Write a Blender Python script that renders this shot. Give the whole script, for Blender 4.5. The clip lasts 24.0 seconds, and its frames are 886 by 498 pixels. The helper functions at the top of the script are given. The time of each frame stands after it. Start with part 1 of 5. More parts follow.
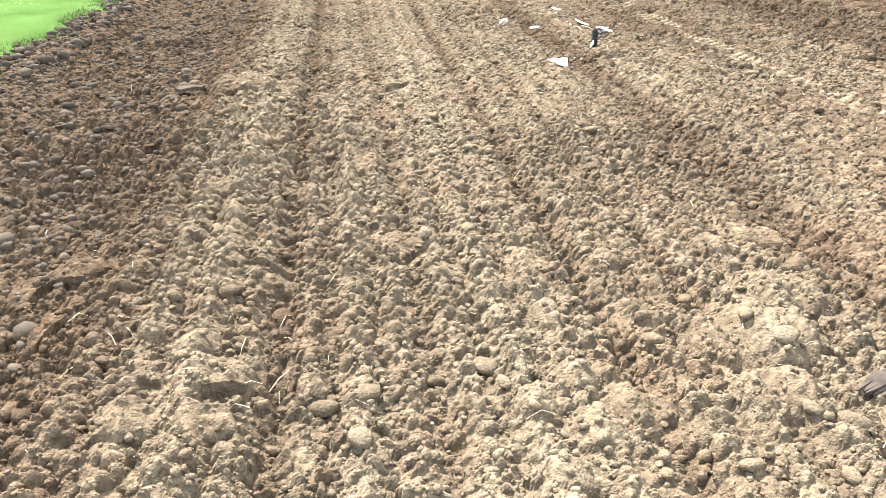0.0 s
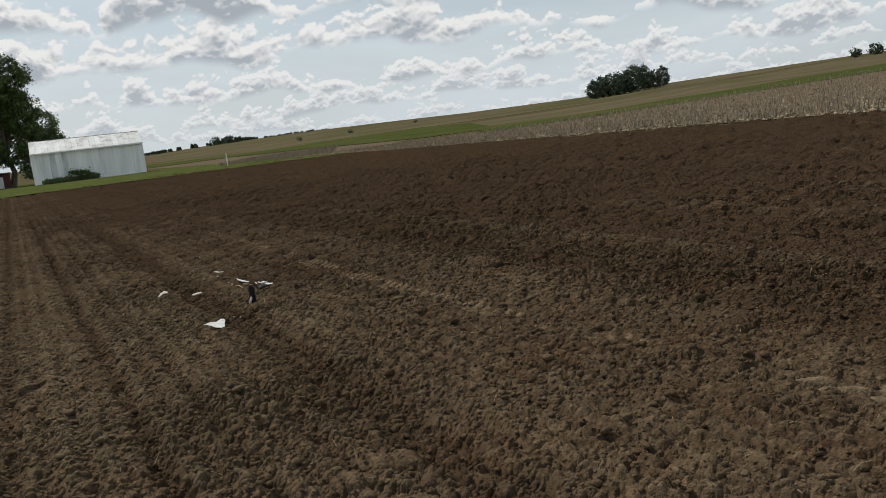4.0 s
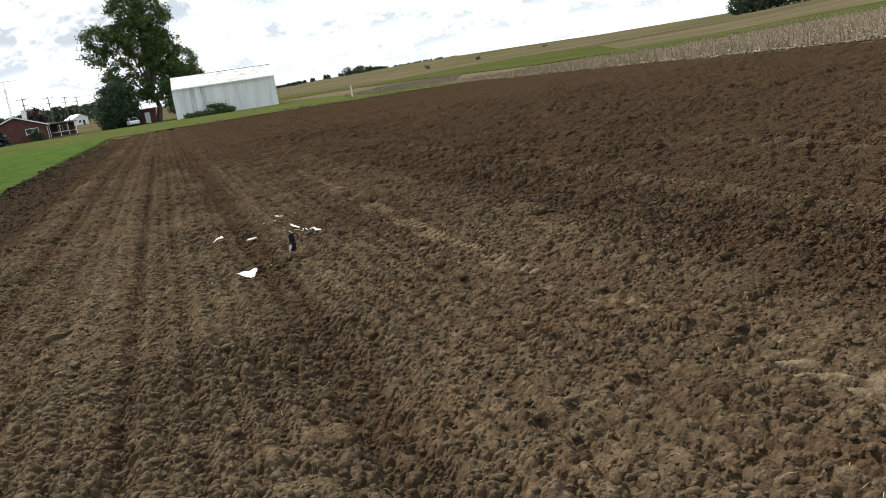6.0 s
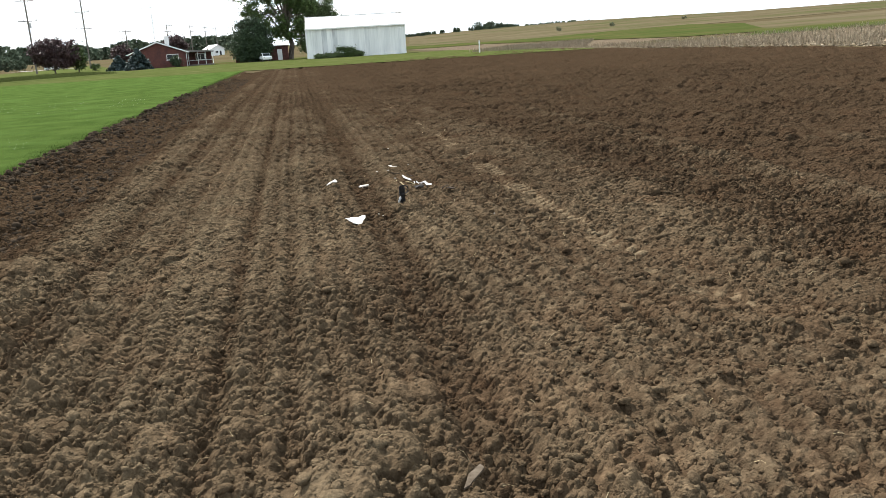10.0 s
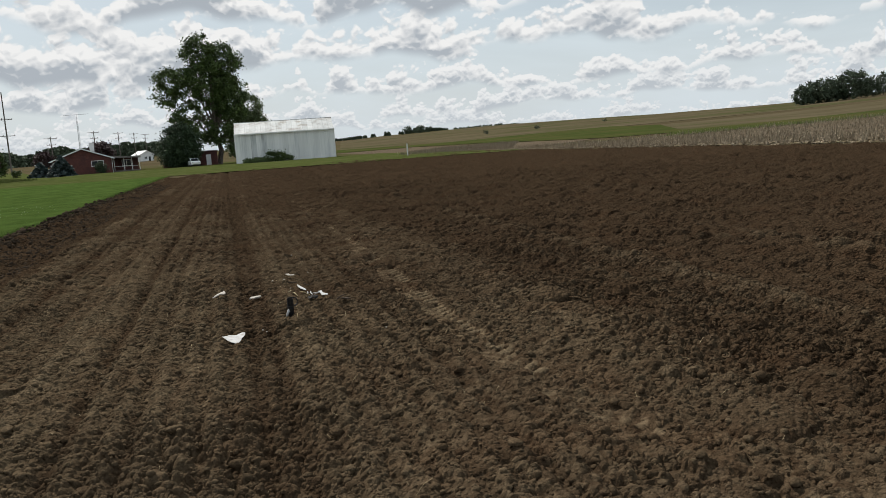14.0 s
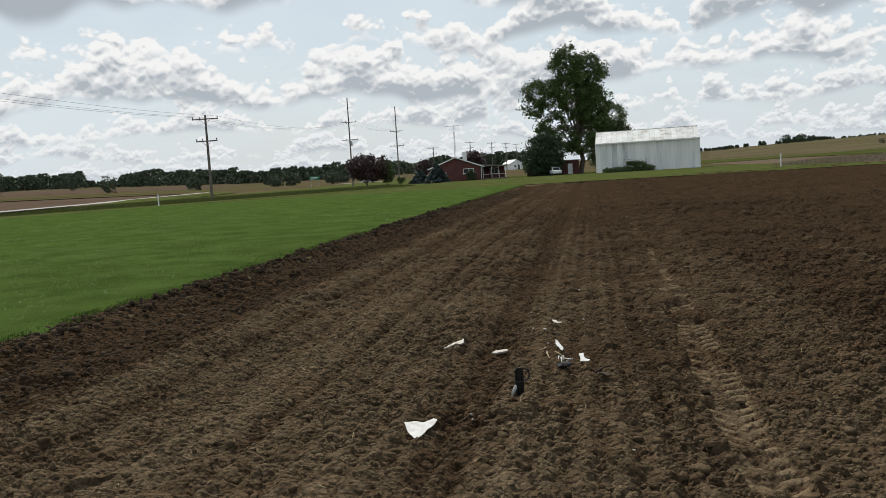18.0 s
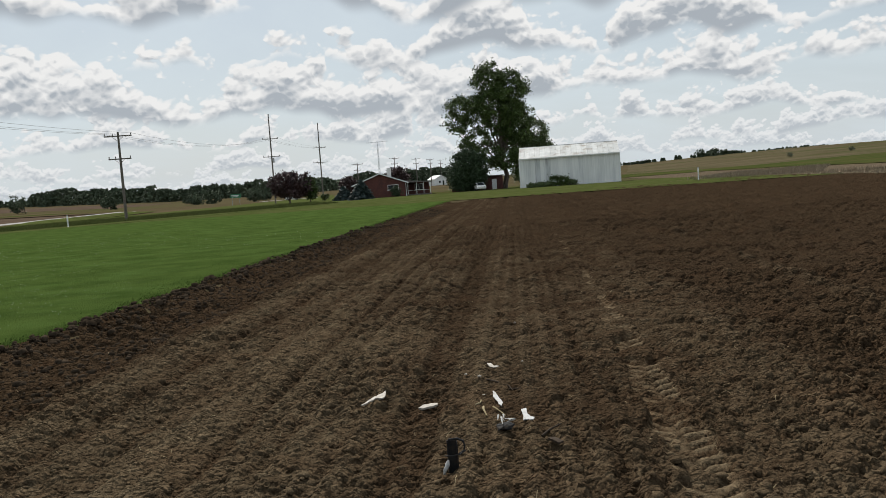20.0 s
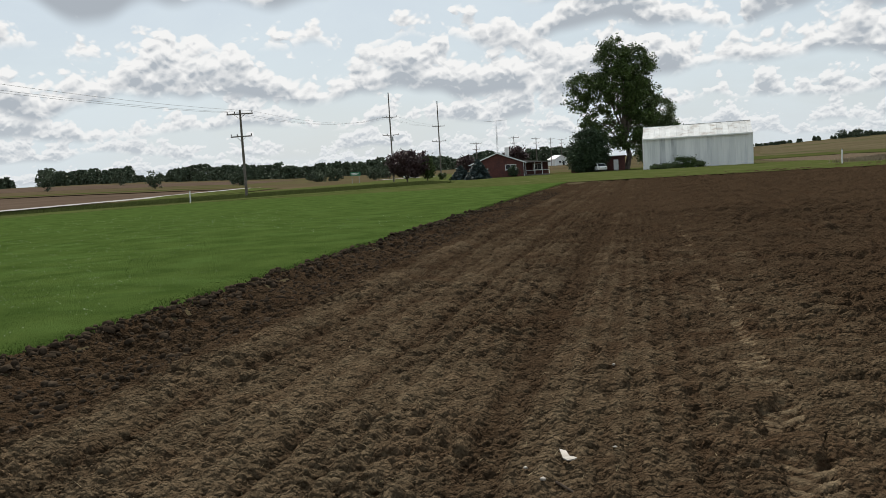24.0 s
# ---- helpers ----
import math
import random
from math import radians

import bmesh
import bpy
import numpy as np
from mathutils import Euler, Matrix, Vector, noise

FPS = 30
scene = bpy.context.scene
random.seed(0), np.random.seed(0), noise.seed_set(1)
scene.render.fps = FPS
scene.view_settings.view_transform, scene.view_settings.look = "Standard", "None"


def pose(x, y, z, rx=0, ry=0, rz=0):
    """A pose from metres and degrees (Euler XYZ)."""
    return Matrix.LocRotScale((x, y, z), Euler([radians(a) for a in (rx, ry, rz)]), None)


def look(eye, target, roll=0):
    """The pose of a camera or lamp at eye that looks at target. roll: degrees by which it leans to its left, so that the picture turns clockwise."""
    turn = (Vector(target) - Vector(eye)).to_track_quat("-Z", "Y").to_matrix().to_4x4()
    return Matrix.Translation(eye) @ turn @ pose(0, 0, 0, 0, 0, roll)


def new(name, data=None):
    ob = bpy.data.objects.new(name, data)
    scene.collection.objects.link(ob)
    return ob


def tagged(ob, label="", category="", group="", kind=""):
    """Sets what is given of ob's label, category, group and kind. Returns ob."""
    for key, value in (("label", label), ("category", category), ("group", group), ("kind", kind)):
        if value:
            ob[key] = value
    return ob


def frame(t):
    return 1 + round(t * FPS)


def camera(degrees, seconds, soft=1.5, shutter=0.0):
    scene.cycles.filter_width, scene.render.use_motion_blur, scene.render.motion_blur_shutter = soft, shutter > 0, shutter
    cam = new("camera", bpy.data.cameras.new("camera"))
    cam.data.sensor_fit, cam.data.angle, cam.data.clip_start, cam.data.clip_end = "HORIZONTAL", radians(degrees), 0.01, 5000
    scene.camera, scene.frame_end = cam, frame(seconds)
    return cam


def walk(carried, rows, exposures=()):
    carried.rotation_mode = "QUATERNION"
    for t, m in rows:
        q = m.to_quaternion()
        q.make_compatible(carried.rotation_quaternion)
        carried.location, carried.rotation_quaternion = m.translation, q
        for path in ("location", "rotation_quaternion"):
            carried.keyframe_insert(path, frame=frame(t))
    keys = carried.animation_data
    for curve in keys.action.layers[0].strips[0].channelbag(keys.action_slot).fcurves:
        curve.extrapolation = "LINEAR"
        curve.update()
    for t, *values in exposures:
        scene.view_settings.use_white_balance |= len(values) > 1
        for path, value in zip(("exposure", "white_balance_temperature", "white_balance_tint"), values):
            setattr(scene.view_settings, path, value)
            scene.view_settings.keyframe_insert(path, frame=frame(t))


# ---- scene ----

# ---------------------------------------------------------------- camera
PATH = [
    (0, 0.000, -0.000, 1.556, -6.957, -24.201, 0.573),
    (0.5, -0.004, 0.016, 1.590, -2.351, -19.762, -2.571),
    (1, -0.007, 0.016, 1.587, -1.485, -18.902, -3.306),
    (1.5, 0.003, 0.018, 1.589, -2.742, -17.300, -3.499),
    (3.5, 0.199, -0.120, 1.637, -11.863, -9.583, -7.704),
    (4, 0.536, -0.140, 1.583, -27.101, -8.433, -6.922),
    (4.5, 0.811, -0.133, 1.544, -42.971, -11.021, -7.337),
    (5, 1.160, -0.057, 1.547, -50.133, -11.833, -5.560),
    (5.5, 1.398, -0.175, 1.543, -36.203, -12.759, -7.143),
    (6, 1.549, -0.296, 1.623, -17.239, -12.198, -8.652),
    (6.5, 1.538, -0.323, 1.643, -10.470, -9.801, -7.591),
    (7, 1.547, -0.336, 1.652, -9.503, -8.363, -6.105),
    (7.5, 1.541, -0.327, 1.661, -7.548, -8.183, -4.922),
    (8, 1.517, -0.321, 1.657, -6.054, -10.426, -3.827),
    (8.5, 1.525, -0.331, 1.651, -5.561, -10.632, -4.122),
    (9, 1.517, -0.319, 1.649, -1.681, -9.690, -4.203),
    (9.5, 1.502, -0.299, 1.645, -2.844, -11.877, -4.202),
    (10, 1.570, -0.293, 1.652, -9.367, -14.193, -3.515),
    (10.5, 1.569, -0.325, 1.651, -10.971, -10.820, -2.206),
    (12.5, 1.687, 0.071, 1.579, -19.853, -7.180, -5.963),
    (13, 1.810, 0.127, 1.546, -27.363, -10.135, -4.508),
    (13.5, 1.959, 0.196, 1.526, -24.720, -10.570, -4.634),
    (14, 2.104, 0.323, 1.599, -14.440, -7.541, -4.031),
    (14.5, 2.479, 0.499, 1.529, -10.862, -6.030, -2.814),
    (15, 2.830, 0.687, 1.540, -6.521, -7.435, -2.271),
    (15.5, 2.921, 1.037, 1.509, -0.616, -8.666, -2.162),
    (16, 3.018, 1.402, 1.528, 5.382, -8.425, -2.934),
    (16.5, 3.155, 1.818, 1.529, 8.405, -8.259, -2.851),
    (17, 3.088, 2.159, 1.531, 8.490, -6.477, -3.320),
    (17.5, 3.069, 2.468, 1.528, 10.106, -5.469, -3.915),
    (18, 3.140, 2.882, 1.532, 10.443, -5.205, -3.551),
    (18.5, 3.089, 3.243, 1.502, 6.861, -5.117, -2.243),
    (20.5, 3.031, 4.213, 1.630, 5.338, -4.391, -4.302),
    (21, 3.132, 4.560, 1.651, 7.584, -5.260, -4.744),
    (21.5, 3.097, 4.940, 1.608, 3.869, -6.966, -3.868),
    (22, 3.053, 5.316, 1.592, 1.749, -8.215, -4.731),
    (22.5, 3.185, 5.753, 1.618, 4.093, -7.694, -5.001),
    (23, 3.083, 6.020, 1.597, 6.277, -6.360, -3.293),
    (23.5, 3.061, 6.236, 1.603, 9.217, -5.802, -3.562),
    (24, 3.189, 6.346, 1.636, 13.572, -5.342, -3.451),
]


def aim(x, y, z, yaw, pitch, roll):
    """A camera's pose: yaw to the left of +y, pitch up, roll as look() has it, in degrees."""
    return pose(x, y, z, 0, 0, yaw) @ pose(0, 0, 0, 90 + pitch) @ pose(0, 0, 0, 0, 0, roll)


cam = camera(56.82, 24.0, soft=0.75)
walk(cam, [(r[0], aim(*r[1:])) for r in PATH],
     exposures=[(0, 3.04, 5800, 10), (1.0, 2.73, 5900, 10), (1.5, 2.68, 6000, 10), (3.5, -0.2, 6500, 10), (4.0, -0.15, 6500, 10), (5.0, 0.25, 6400, 10),
                (6.0, 0.65, 6500, 10), (7.0, -0.15, 6500, 10), (8.0, 0.1, 6500, 10), (9.0, 0.25, 6500, 10),
                (10.0, 1.12, 6400, 10), (10.5, 0.5, 6500, 10), (12.5, -0.1, 6500, 10), (13.0, -0.12, 6500, 10), (14.0, -0.05, 6500, 10), (15.0, -0.15, 6500, 10),
                (16.0, 0.0, 6500, 10), (18.0, 0.0, 6500, 10), (21.0, -0.12, 6500, 10), (22.0, -0.1, 6500, 10), (23.0, 0.0, 6500, 10), (24.0, 0.0, 6500, 10)])

# ---------------------------------------------------------------- world, sun
SUN_AZ, SUN_EL = -25.0, 53.0      # degrees: azimuth from +y towards +x, height


def world():
    w = bpy.data.worlds.new("sky")
    w.use_nodes = True
    scene.world = w
    nt = w.node_tree
    nt.nodes.clear()
    N, L = nt.nodes.new, nt.links.new
    out, bg = N("ShaderNodeOutputWorld"), N("ShaderNodeBackground")
    sky = N("ShaderNodeTexSky")
    sky.sky_type, sky.sun_disc = "NISHITA", False
    sky.sun_elevation, sky.sun_rotation = radians(SUN_EL), radians(SUN_AZ)
    sky.dust_density = 2.0
    tc = N("ShaderNodeTexCoord")
    sep = N("ShaderNodeSeparateXYZ")
    L(tc.outputs["Generated"], sep.inputs[0])

    def m(op, a, b=None, clamp=False):
        n = N("ShaderNodeMath")
        n.operation, n.use_clamp = op, clamp
        for k, v in enumerate((a, b)):
            if v is None:
                continue
            if isinstance(v, (int, float)):
                n.inputs[k].default_value = v
            else:
                L(v, n.inputs[k])
        return n.outputs[0]

    # cumulus: billowed noise over the sky's dome, a little wider than high
    def layer(lift, scale, detail, rough, seed, dist=0.0, flat=1.75):
        c = N("ShaderNodeCombineXYZ")
        L(m("ADD", sep.outputs[0], seed), c.inputs[0])
        L(sep.outputs[1], c.inputs[1])
        L(m("MULTIPLY", m("ADD", sep.outputs[2], lift), flat), c.inputs[2])
        n = N("ShaderNodeTexNoise")
        n.inputs["Scale"].default_value, n.inputs["Detail"].default_value = scale, detail
        n.inputs["Roughness"].default_value, n.inputs["Distortion"].default_value = rough, dist
        L(c.outputs[0], n.inputs["Vector"])
        return n.outputs[0], c.outputs[0]

    def puffs(vec, scale):
        n = N("ShaderNodeTexVoronoi")
        n.feature = "SMOOTH_F1"
        n.inputs["Scale"].default_value, n.inputs["Detail"].default_value = scale, 2.0
        n.inputs["Smoothness"].default_value = 0.2
        L(vec, n.inputs["Vector"])
        return n.outputs[0]

    def ramp(x, lo, hi, interp="EASE"):
        n = N("ShaderNodeValToRGB")
        n.color_ramp.interpolation = interp
        n.color_ramp.elements[0].position, n.color_ramp.elements[1].position = lo, hi
        L(x, n.inputs[0])
        return n.outputs[0]

    def deck(lift, scale, detail, rough):
        """Noise over a flat cloud deck seen in perspective: rows crowd together towards the horizon."""
        up = m("ADD", m("MAXIMUM", sep.outputs[2], 0.0), lift)
        far = m("ADD", up, 0.27)
        c = N("ShaderNodeCombineXYZ")
        L(m("DIVIDE", sep.outputs[0], far), c.inputs[0])
        L(m("DIVIDE", sep.outputs[1], far), c.inputs[1])
        L(m("MULTIPLY", up, 4.0), c.inputs[2])
        n = N("ShaderNodeTexNoise")
        n.inputs["Scale"].default_value, n.inputs["Detail"].default_value, n.inputs["Roughness"].default_value = scale, detail, rough
        L(c.outputs[0], n.inputs["Vector"])
        return n.outputs[0]

    body, over = deck(0.0, 2.3, 7, 0.56), deck(0.019, 2.3, 7, 0.56)      # over: the same deck a little higher up
    _, vec = layer(0.0, 6.5, 2, 0.5, 2.3, 0.0, 1.5)
    _, vec_up = layer(0.019, 6.5, 2, 0.5, 2.3, 0.0, 1.5)
    thick = m("SUBTRACT", body, m("MULTIPLY", puffs(vec, 17.0), 0.34))
    above = m("SUBTRACT", over, m("MULTIPLY", puffs(vec_up, 17.0), 0.34))
    cover = ramp(thick, 0.075, 0.150)
    grain, _ = layer(0.0, 15.0, 7, 0.6, 8.1, 0.0, 2.2)
    base_of = m("ADD", m("MULTIPLY", thick, 0.55), m("MULTIPLY", m("SUBTRACT", above, thick), 1.5))
    dark = ramp(m("ADD", base_of, m("MULTIPLY", m("SUBTRACT", grain, 0.5), 0.22)), 0.01, 0.38, "LINEAR")
    high, _ = layer(0.0, 2.0, 6, 0.6, 5.0, 0.4, 3.0)
    high = ramp(high, 0.35, 0.7)

    def mix(f, a, b):
        n = N("ShaderNodeMix")
        n.data_type = "RGBA"
        if isinstance(f, float):
            n.inputs[0].default_value = f
        else:
            L(f, n.inputs[0])
        for k, c in ((6, a), (7, b)):
            if isinstance(c, tuple):
                n.inputs[k].default_value = (*c, 1)
            else:
                L(c, n.inputs[k])
        return n.outputs[2]

    cloud = mix(dark, (9.9, 9.9, 9.8), (4.7, 5.3, 5.9))
    veil = mix(m("ADD", m("MULTIPLY", high, 0.35), 0.58), sky.outputs[0], (8.3, 9.35, 9.9))
    overhead = mix(cover, veil, cloud)

    # low in the sky the cumulus stand in rows, one behind the other: flat grey bases, heaped white tops
    az = m("MULTIPLY", m("ARCTAN2", sep.outputs[0], sep.outputs[1]), 57.296)
    el = m("MULTIPLY", m("ARCSINE", sep.outputs[2]), 57.296)

    def place(u, v, w):
        c = N("ShaderNodeCombineXYZ")
        for k, q in enumerate((u, v, w)):
            if isinstance(q, (int, float)):
                c.inputs[k].default_value = q
            else:
                L(q, c.inputs[k])
        return c.outputs[0]

    def fractal(vec, scale, detail, rough=0.55):
        n = N("ShaderNodeTexNoise")
        n.inputs["Scale"].default_value, n.inputs["Detail"].default_value, n.inputs["Roughness"].default_value = scale, detail, rough
        L(vec, n.inputs["Vector"])
        return n.outputs[0]

    def heaps(vec, scale):
        n = N("ShaderNodeTexVoronoi")
        n.feature = "SMOOTH_F1"
        n.inputs["Scale"].default_value, n.inputs["Detail"].default_value, n.inputs["Roughness"].default_value = scale, 3.0, 0.62
        n.inputs["Smoothness"].default_value = 0.25
        n.voronoi_dimensions = "2D"
        L(vec, n.inputs["Vector"])
        return n.outputs[0]

    def row(under, base_el, tall, wide, seed, haze, stops=(), gain=1.25):
        """One row of cumulus over what lies behind it: base and height in degrees, wide: degrees from cloud to cloud."""
        foot = m("ADD", m("MULTIPLY", m("SUBTRACT", fractal(place(az, 0.0, seed), 1.0 / wide, 2), 0.5), tall * 1.8), base_el)
        t = m("DIVIDE", m("SUBTRACT", el, foot), tall)
        if stops:                                            # where the larger clouds of this row stand
            n = N("ShaderNodeValToRGB")
            n.color_ramp.interpolation = "EASE"
            for k, (a, v) in enumerate(stops):
                e = n.color_ramp.elements[k] if k < 2 else n.color_ramp.elements.new(0.999)
                e.position, e.color = (a + 50.0) / 140.0, (v, v, v, 1)
            L(m("DIVIDE", m("ADD", az, 50.0), 140.0, True), n.inputs[0])
            much = m("MULTIPLY", n.outputs[0], 1.1)
        else:
            much = m("MULTIPLY", ramp(fractal(place(az, 0.0, seed + 7.3), 1.3 / wide, 3), 0.36, 0.62), 0.95)
        warp = m("MULTIPLY", m("SUBTRACT", fractal(place(az, el, seed + 3.1), 2.0 / tall, 3), 0.5), 0.32 * tall)
        u = m("ADD", m("MULTIPLY", m("ADD", az, seed * 11.0), 0.8), warp)
        v, v_up = m("ADD", m("MULTIPLY", el, 1.15), warp), m("ADD", m("MULTIPLY", m("ADD", el, 0.10 * tall), 1.15), warp)
        puff, puff_up = heaps(place(u, v, seed), 1.15 / tall), heaps(place(u, v_up, seed), 1.15 / tall)
        d = m("SUBTRACT", m("SUBTRACT", m("ADD", much, 1.02), m("MULTIPLY", puff, 0.85)), t)
        soft = m("MULTIPLY", ramp(d, 0.0, 0.20), ramp(t, -0.22, 0.26))
        lit = m("SUBTRACT", puff_up, puff)
        wisp = m("SUBTRACT", fractal(place(az, m("MULTIPLY", el, 2.5), seed), 1.6 / tall, 5, 0.6), 0.5)
        deep = m("MULTIPLY", ramp(d, 0.10, 0.95), m("SUBTRACT", 1.05, m("MULTIPLY", t, 0.75, True)))
        shade = m("ADD", m("SUBTRACT", m("MULTIPLY", deep, gain), m("MULTIPLY", lit, 2.0)), m("MULTIPLY", wisp, 0.7), True)
        colour = mix(haze, mix(shade, (10.9, 10.85, 10.7), (4.8, 5.3, 5.85)), (8.1, 8.7, 9.1))
        return mix(soft, under, colour)

    low = ramp(m("SUBTRACT", 1.0, m("MULTIPLY", sep.outputs[2], 5.0, True)), 0.30, 1.0)
    full = mix(m("MULTIPLY", low, 0.5), veil, (8.0, 8.7, 9.2))
    full = row(full, 0.8, 1.1, 5.0, 1.7, 0.55)
    full = row(full, 1.9, 1.6, 6.5, 9.2, 0.40)
    full = row(full, 3.3, 2.2, 8.0, 17.9, 0.25)
    full = row(full, 5.2, 3.2, 9.0, 25.3, 0.10, ((-48, .5), (-39, .8), (-36, .35), (-33, .95), (-27, .9), (-24, .55), (-19, .7), (-14, .85), (-10, .8), (-5, .95), (1, .8), (6, .2), (11, .7), (16, .75), (20, .2), (26, .8), (32, .4), (38, .1), (46, .6), (54, .2), (62, .7), (75, .3)))
    full = row(full, 8.3, 3.4, 9.0, 33.4, 0.05, ((-48, .4), (-37, .1), (-28, .05), (-14, .1), (-8, .45), (0, .95), (4, .3), (9, .7), (15, .85), (19, .3), (24, .6), (31, .75), (38, .5), (48, .3), (60, .6), (75, .4)))
    full = row(full, 11.6, 4.5, 10.0, 41.1, 0.0, ((-48, .3), (-37, .8), (-30, .5), (-24, .6), (-18, .1), (-10, .7), (-6, .2), (-2, .9), (5, .8), (9, .9), (17, .9), (22, .3), (30, .9), (40, .4), (55, .6), (75, .5)), 2.0)
    full = mix(ramp(el, 14.0, 18.0), full, overhead)
    L(full, bg.inputs[0])
    bg.inputs[1].default_value = 0.085
    L(bg.outputs[0], out.inputs[0])


world()
sun = new("sun", bpy.data.lights.new("sun", "SUN"))
sun.data.energy, sun.data.angle, sun.data.color = 5.0, radians(2.0), (1.0, 0.95, 0.88)
_a, _e = radians(SUN_AZ), radians(SUN_EL)
SUN_DIR = Vector((math.sin(_a) * math.cos(_e), math.cos(_a) * math.cos(_e), math.sin(_e)))
sun.matrix_world = look(SUN_DIR * 200, (0, 0, 0))

# ---------------------------------------------------------------- materials


def material(name, a, b, scale=4.0, rough=0.85, bump=0.0, bump_scale=40.0, c=None, c_scale=0.4, metal=0.0, island=0.0, detail=6.0, spec=0.5, obj=0.0, stretch=(1, 1, 1)):
    """A surface of two tones a, b broken up by noise of that scale (per metre), with stains of tone c, fine relief,
    and a spread of brightness per island or per object."""
    mt = bpy.data.materials.new(name)
    mt.use_nodes = True
    nt = mt.node_tree
    N, L = nt.nodes.new, nt.links.new
    bsdf = nt.nodes["Principled BSDF"]
    geo = N("ShaderNodeNewGeometry")
    mp = N("ShaderNodeMapping")
    mp.inputs["Scale"].default_value = stretch
    L(geo.outputs["Position"], mp.inputs["Vector"])

    def noise_tex(s, d=detail):
        n = N("ShaderNodeTexNoise")
        n.inputs["Scale"].default_value, n.inputs["Detail"].default_value, n.inputs["Roughness"].default_value = s, d, 0.62
        L(mp.outputs[0], n.inputs["Vector"])
        return n.outputs[0]

    def mix(f, p, q, blend="MIX"):
        n = N("ShaderNodeMix")
        n.data_type, n.blend_type = "RGBA", blend
        L(f, n.inputs[0]) if not isinstance(f, float) else setattr(n.inputs[0], "default_value", f)
        for k, v in ((6, p), (7, q)):
            L(v, n.inputs[k]) if not isinstance(v, tuple) else setattr(n.inputs[k], "default_value", (*v, 1))
        return n.outputs[2]

    def ramp(x, lo, hi):
        n = N("ShaderNodeMapRange")
        n.inputs[1].default_value, n.inputs[2].default_value = lo, hi
        L(x, n.inputs[0])
        return n.outputs[0]

    col = mix(ramp(noise_tex(scale), 0.36, 0.64), a, b)
    if c:
        col = mix(ramp(noise_tex(c_scale), 0.5, 0.68), col, c)
    for amount, sock in ((island, geo.outputs["Random Per Island"]), (obj, None)):
        if amount:
            if sock is None:
                sock = N("ShaderNodeObjectInfo").outputs["Random"]
            hsv = N("ShaderNodeHueSaturation")
            L(col, hsv.inputs["Color"])
            r = N("ShaderNodeMapRange")
            r.inputs[3].default_value, r.inputs[4].default_value = 1 - amount, 1 + amount
            L(sock, r.inputs[0])
            L(r.outputs[0], hsv.inputs["Value"])
            col = hsv.outputs[0]
    L(col, bsdf.inputs["Base Color"])
    bsdf.inputs["Roughness"].default_value, bsdf.inputs["Metallic"].default_value = rough, metal
    bsdf.inputs["Specular IOR Level"].default_value = spec
    if bump:
        bp = N("ShaderNodeBump")
        bp.inputs["Strength"].default_value, bp.inputs["Distance"].default_value = min(1.0, 0.4 + bump * 20), bump
        L(noise_tex(bump_scale, 8.0), bp.inputs["Height"])
        L(bp.outputs[0], bsdf.inputs["Normal"])
    return mt


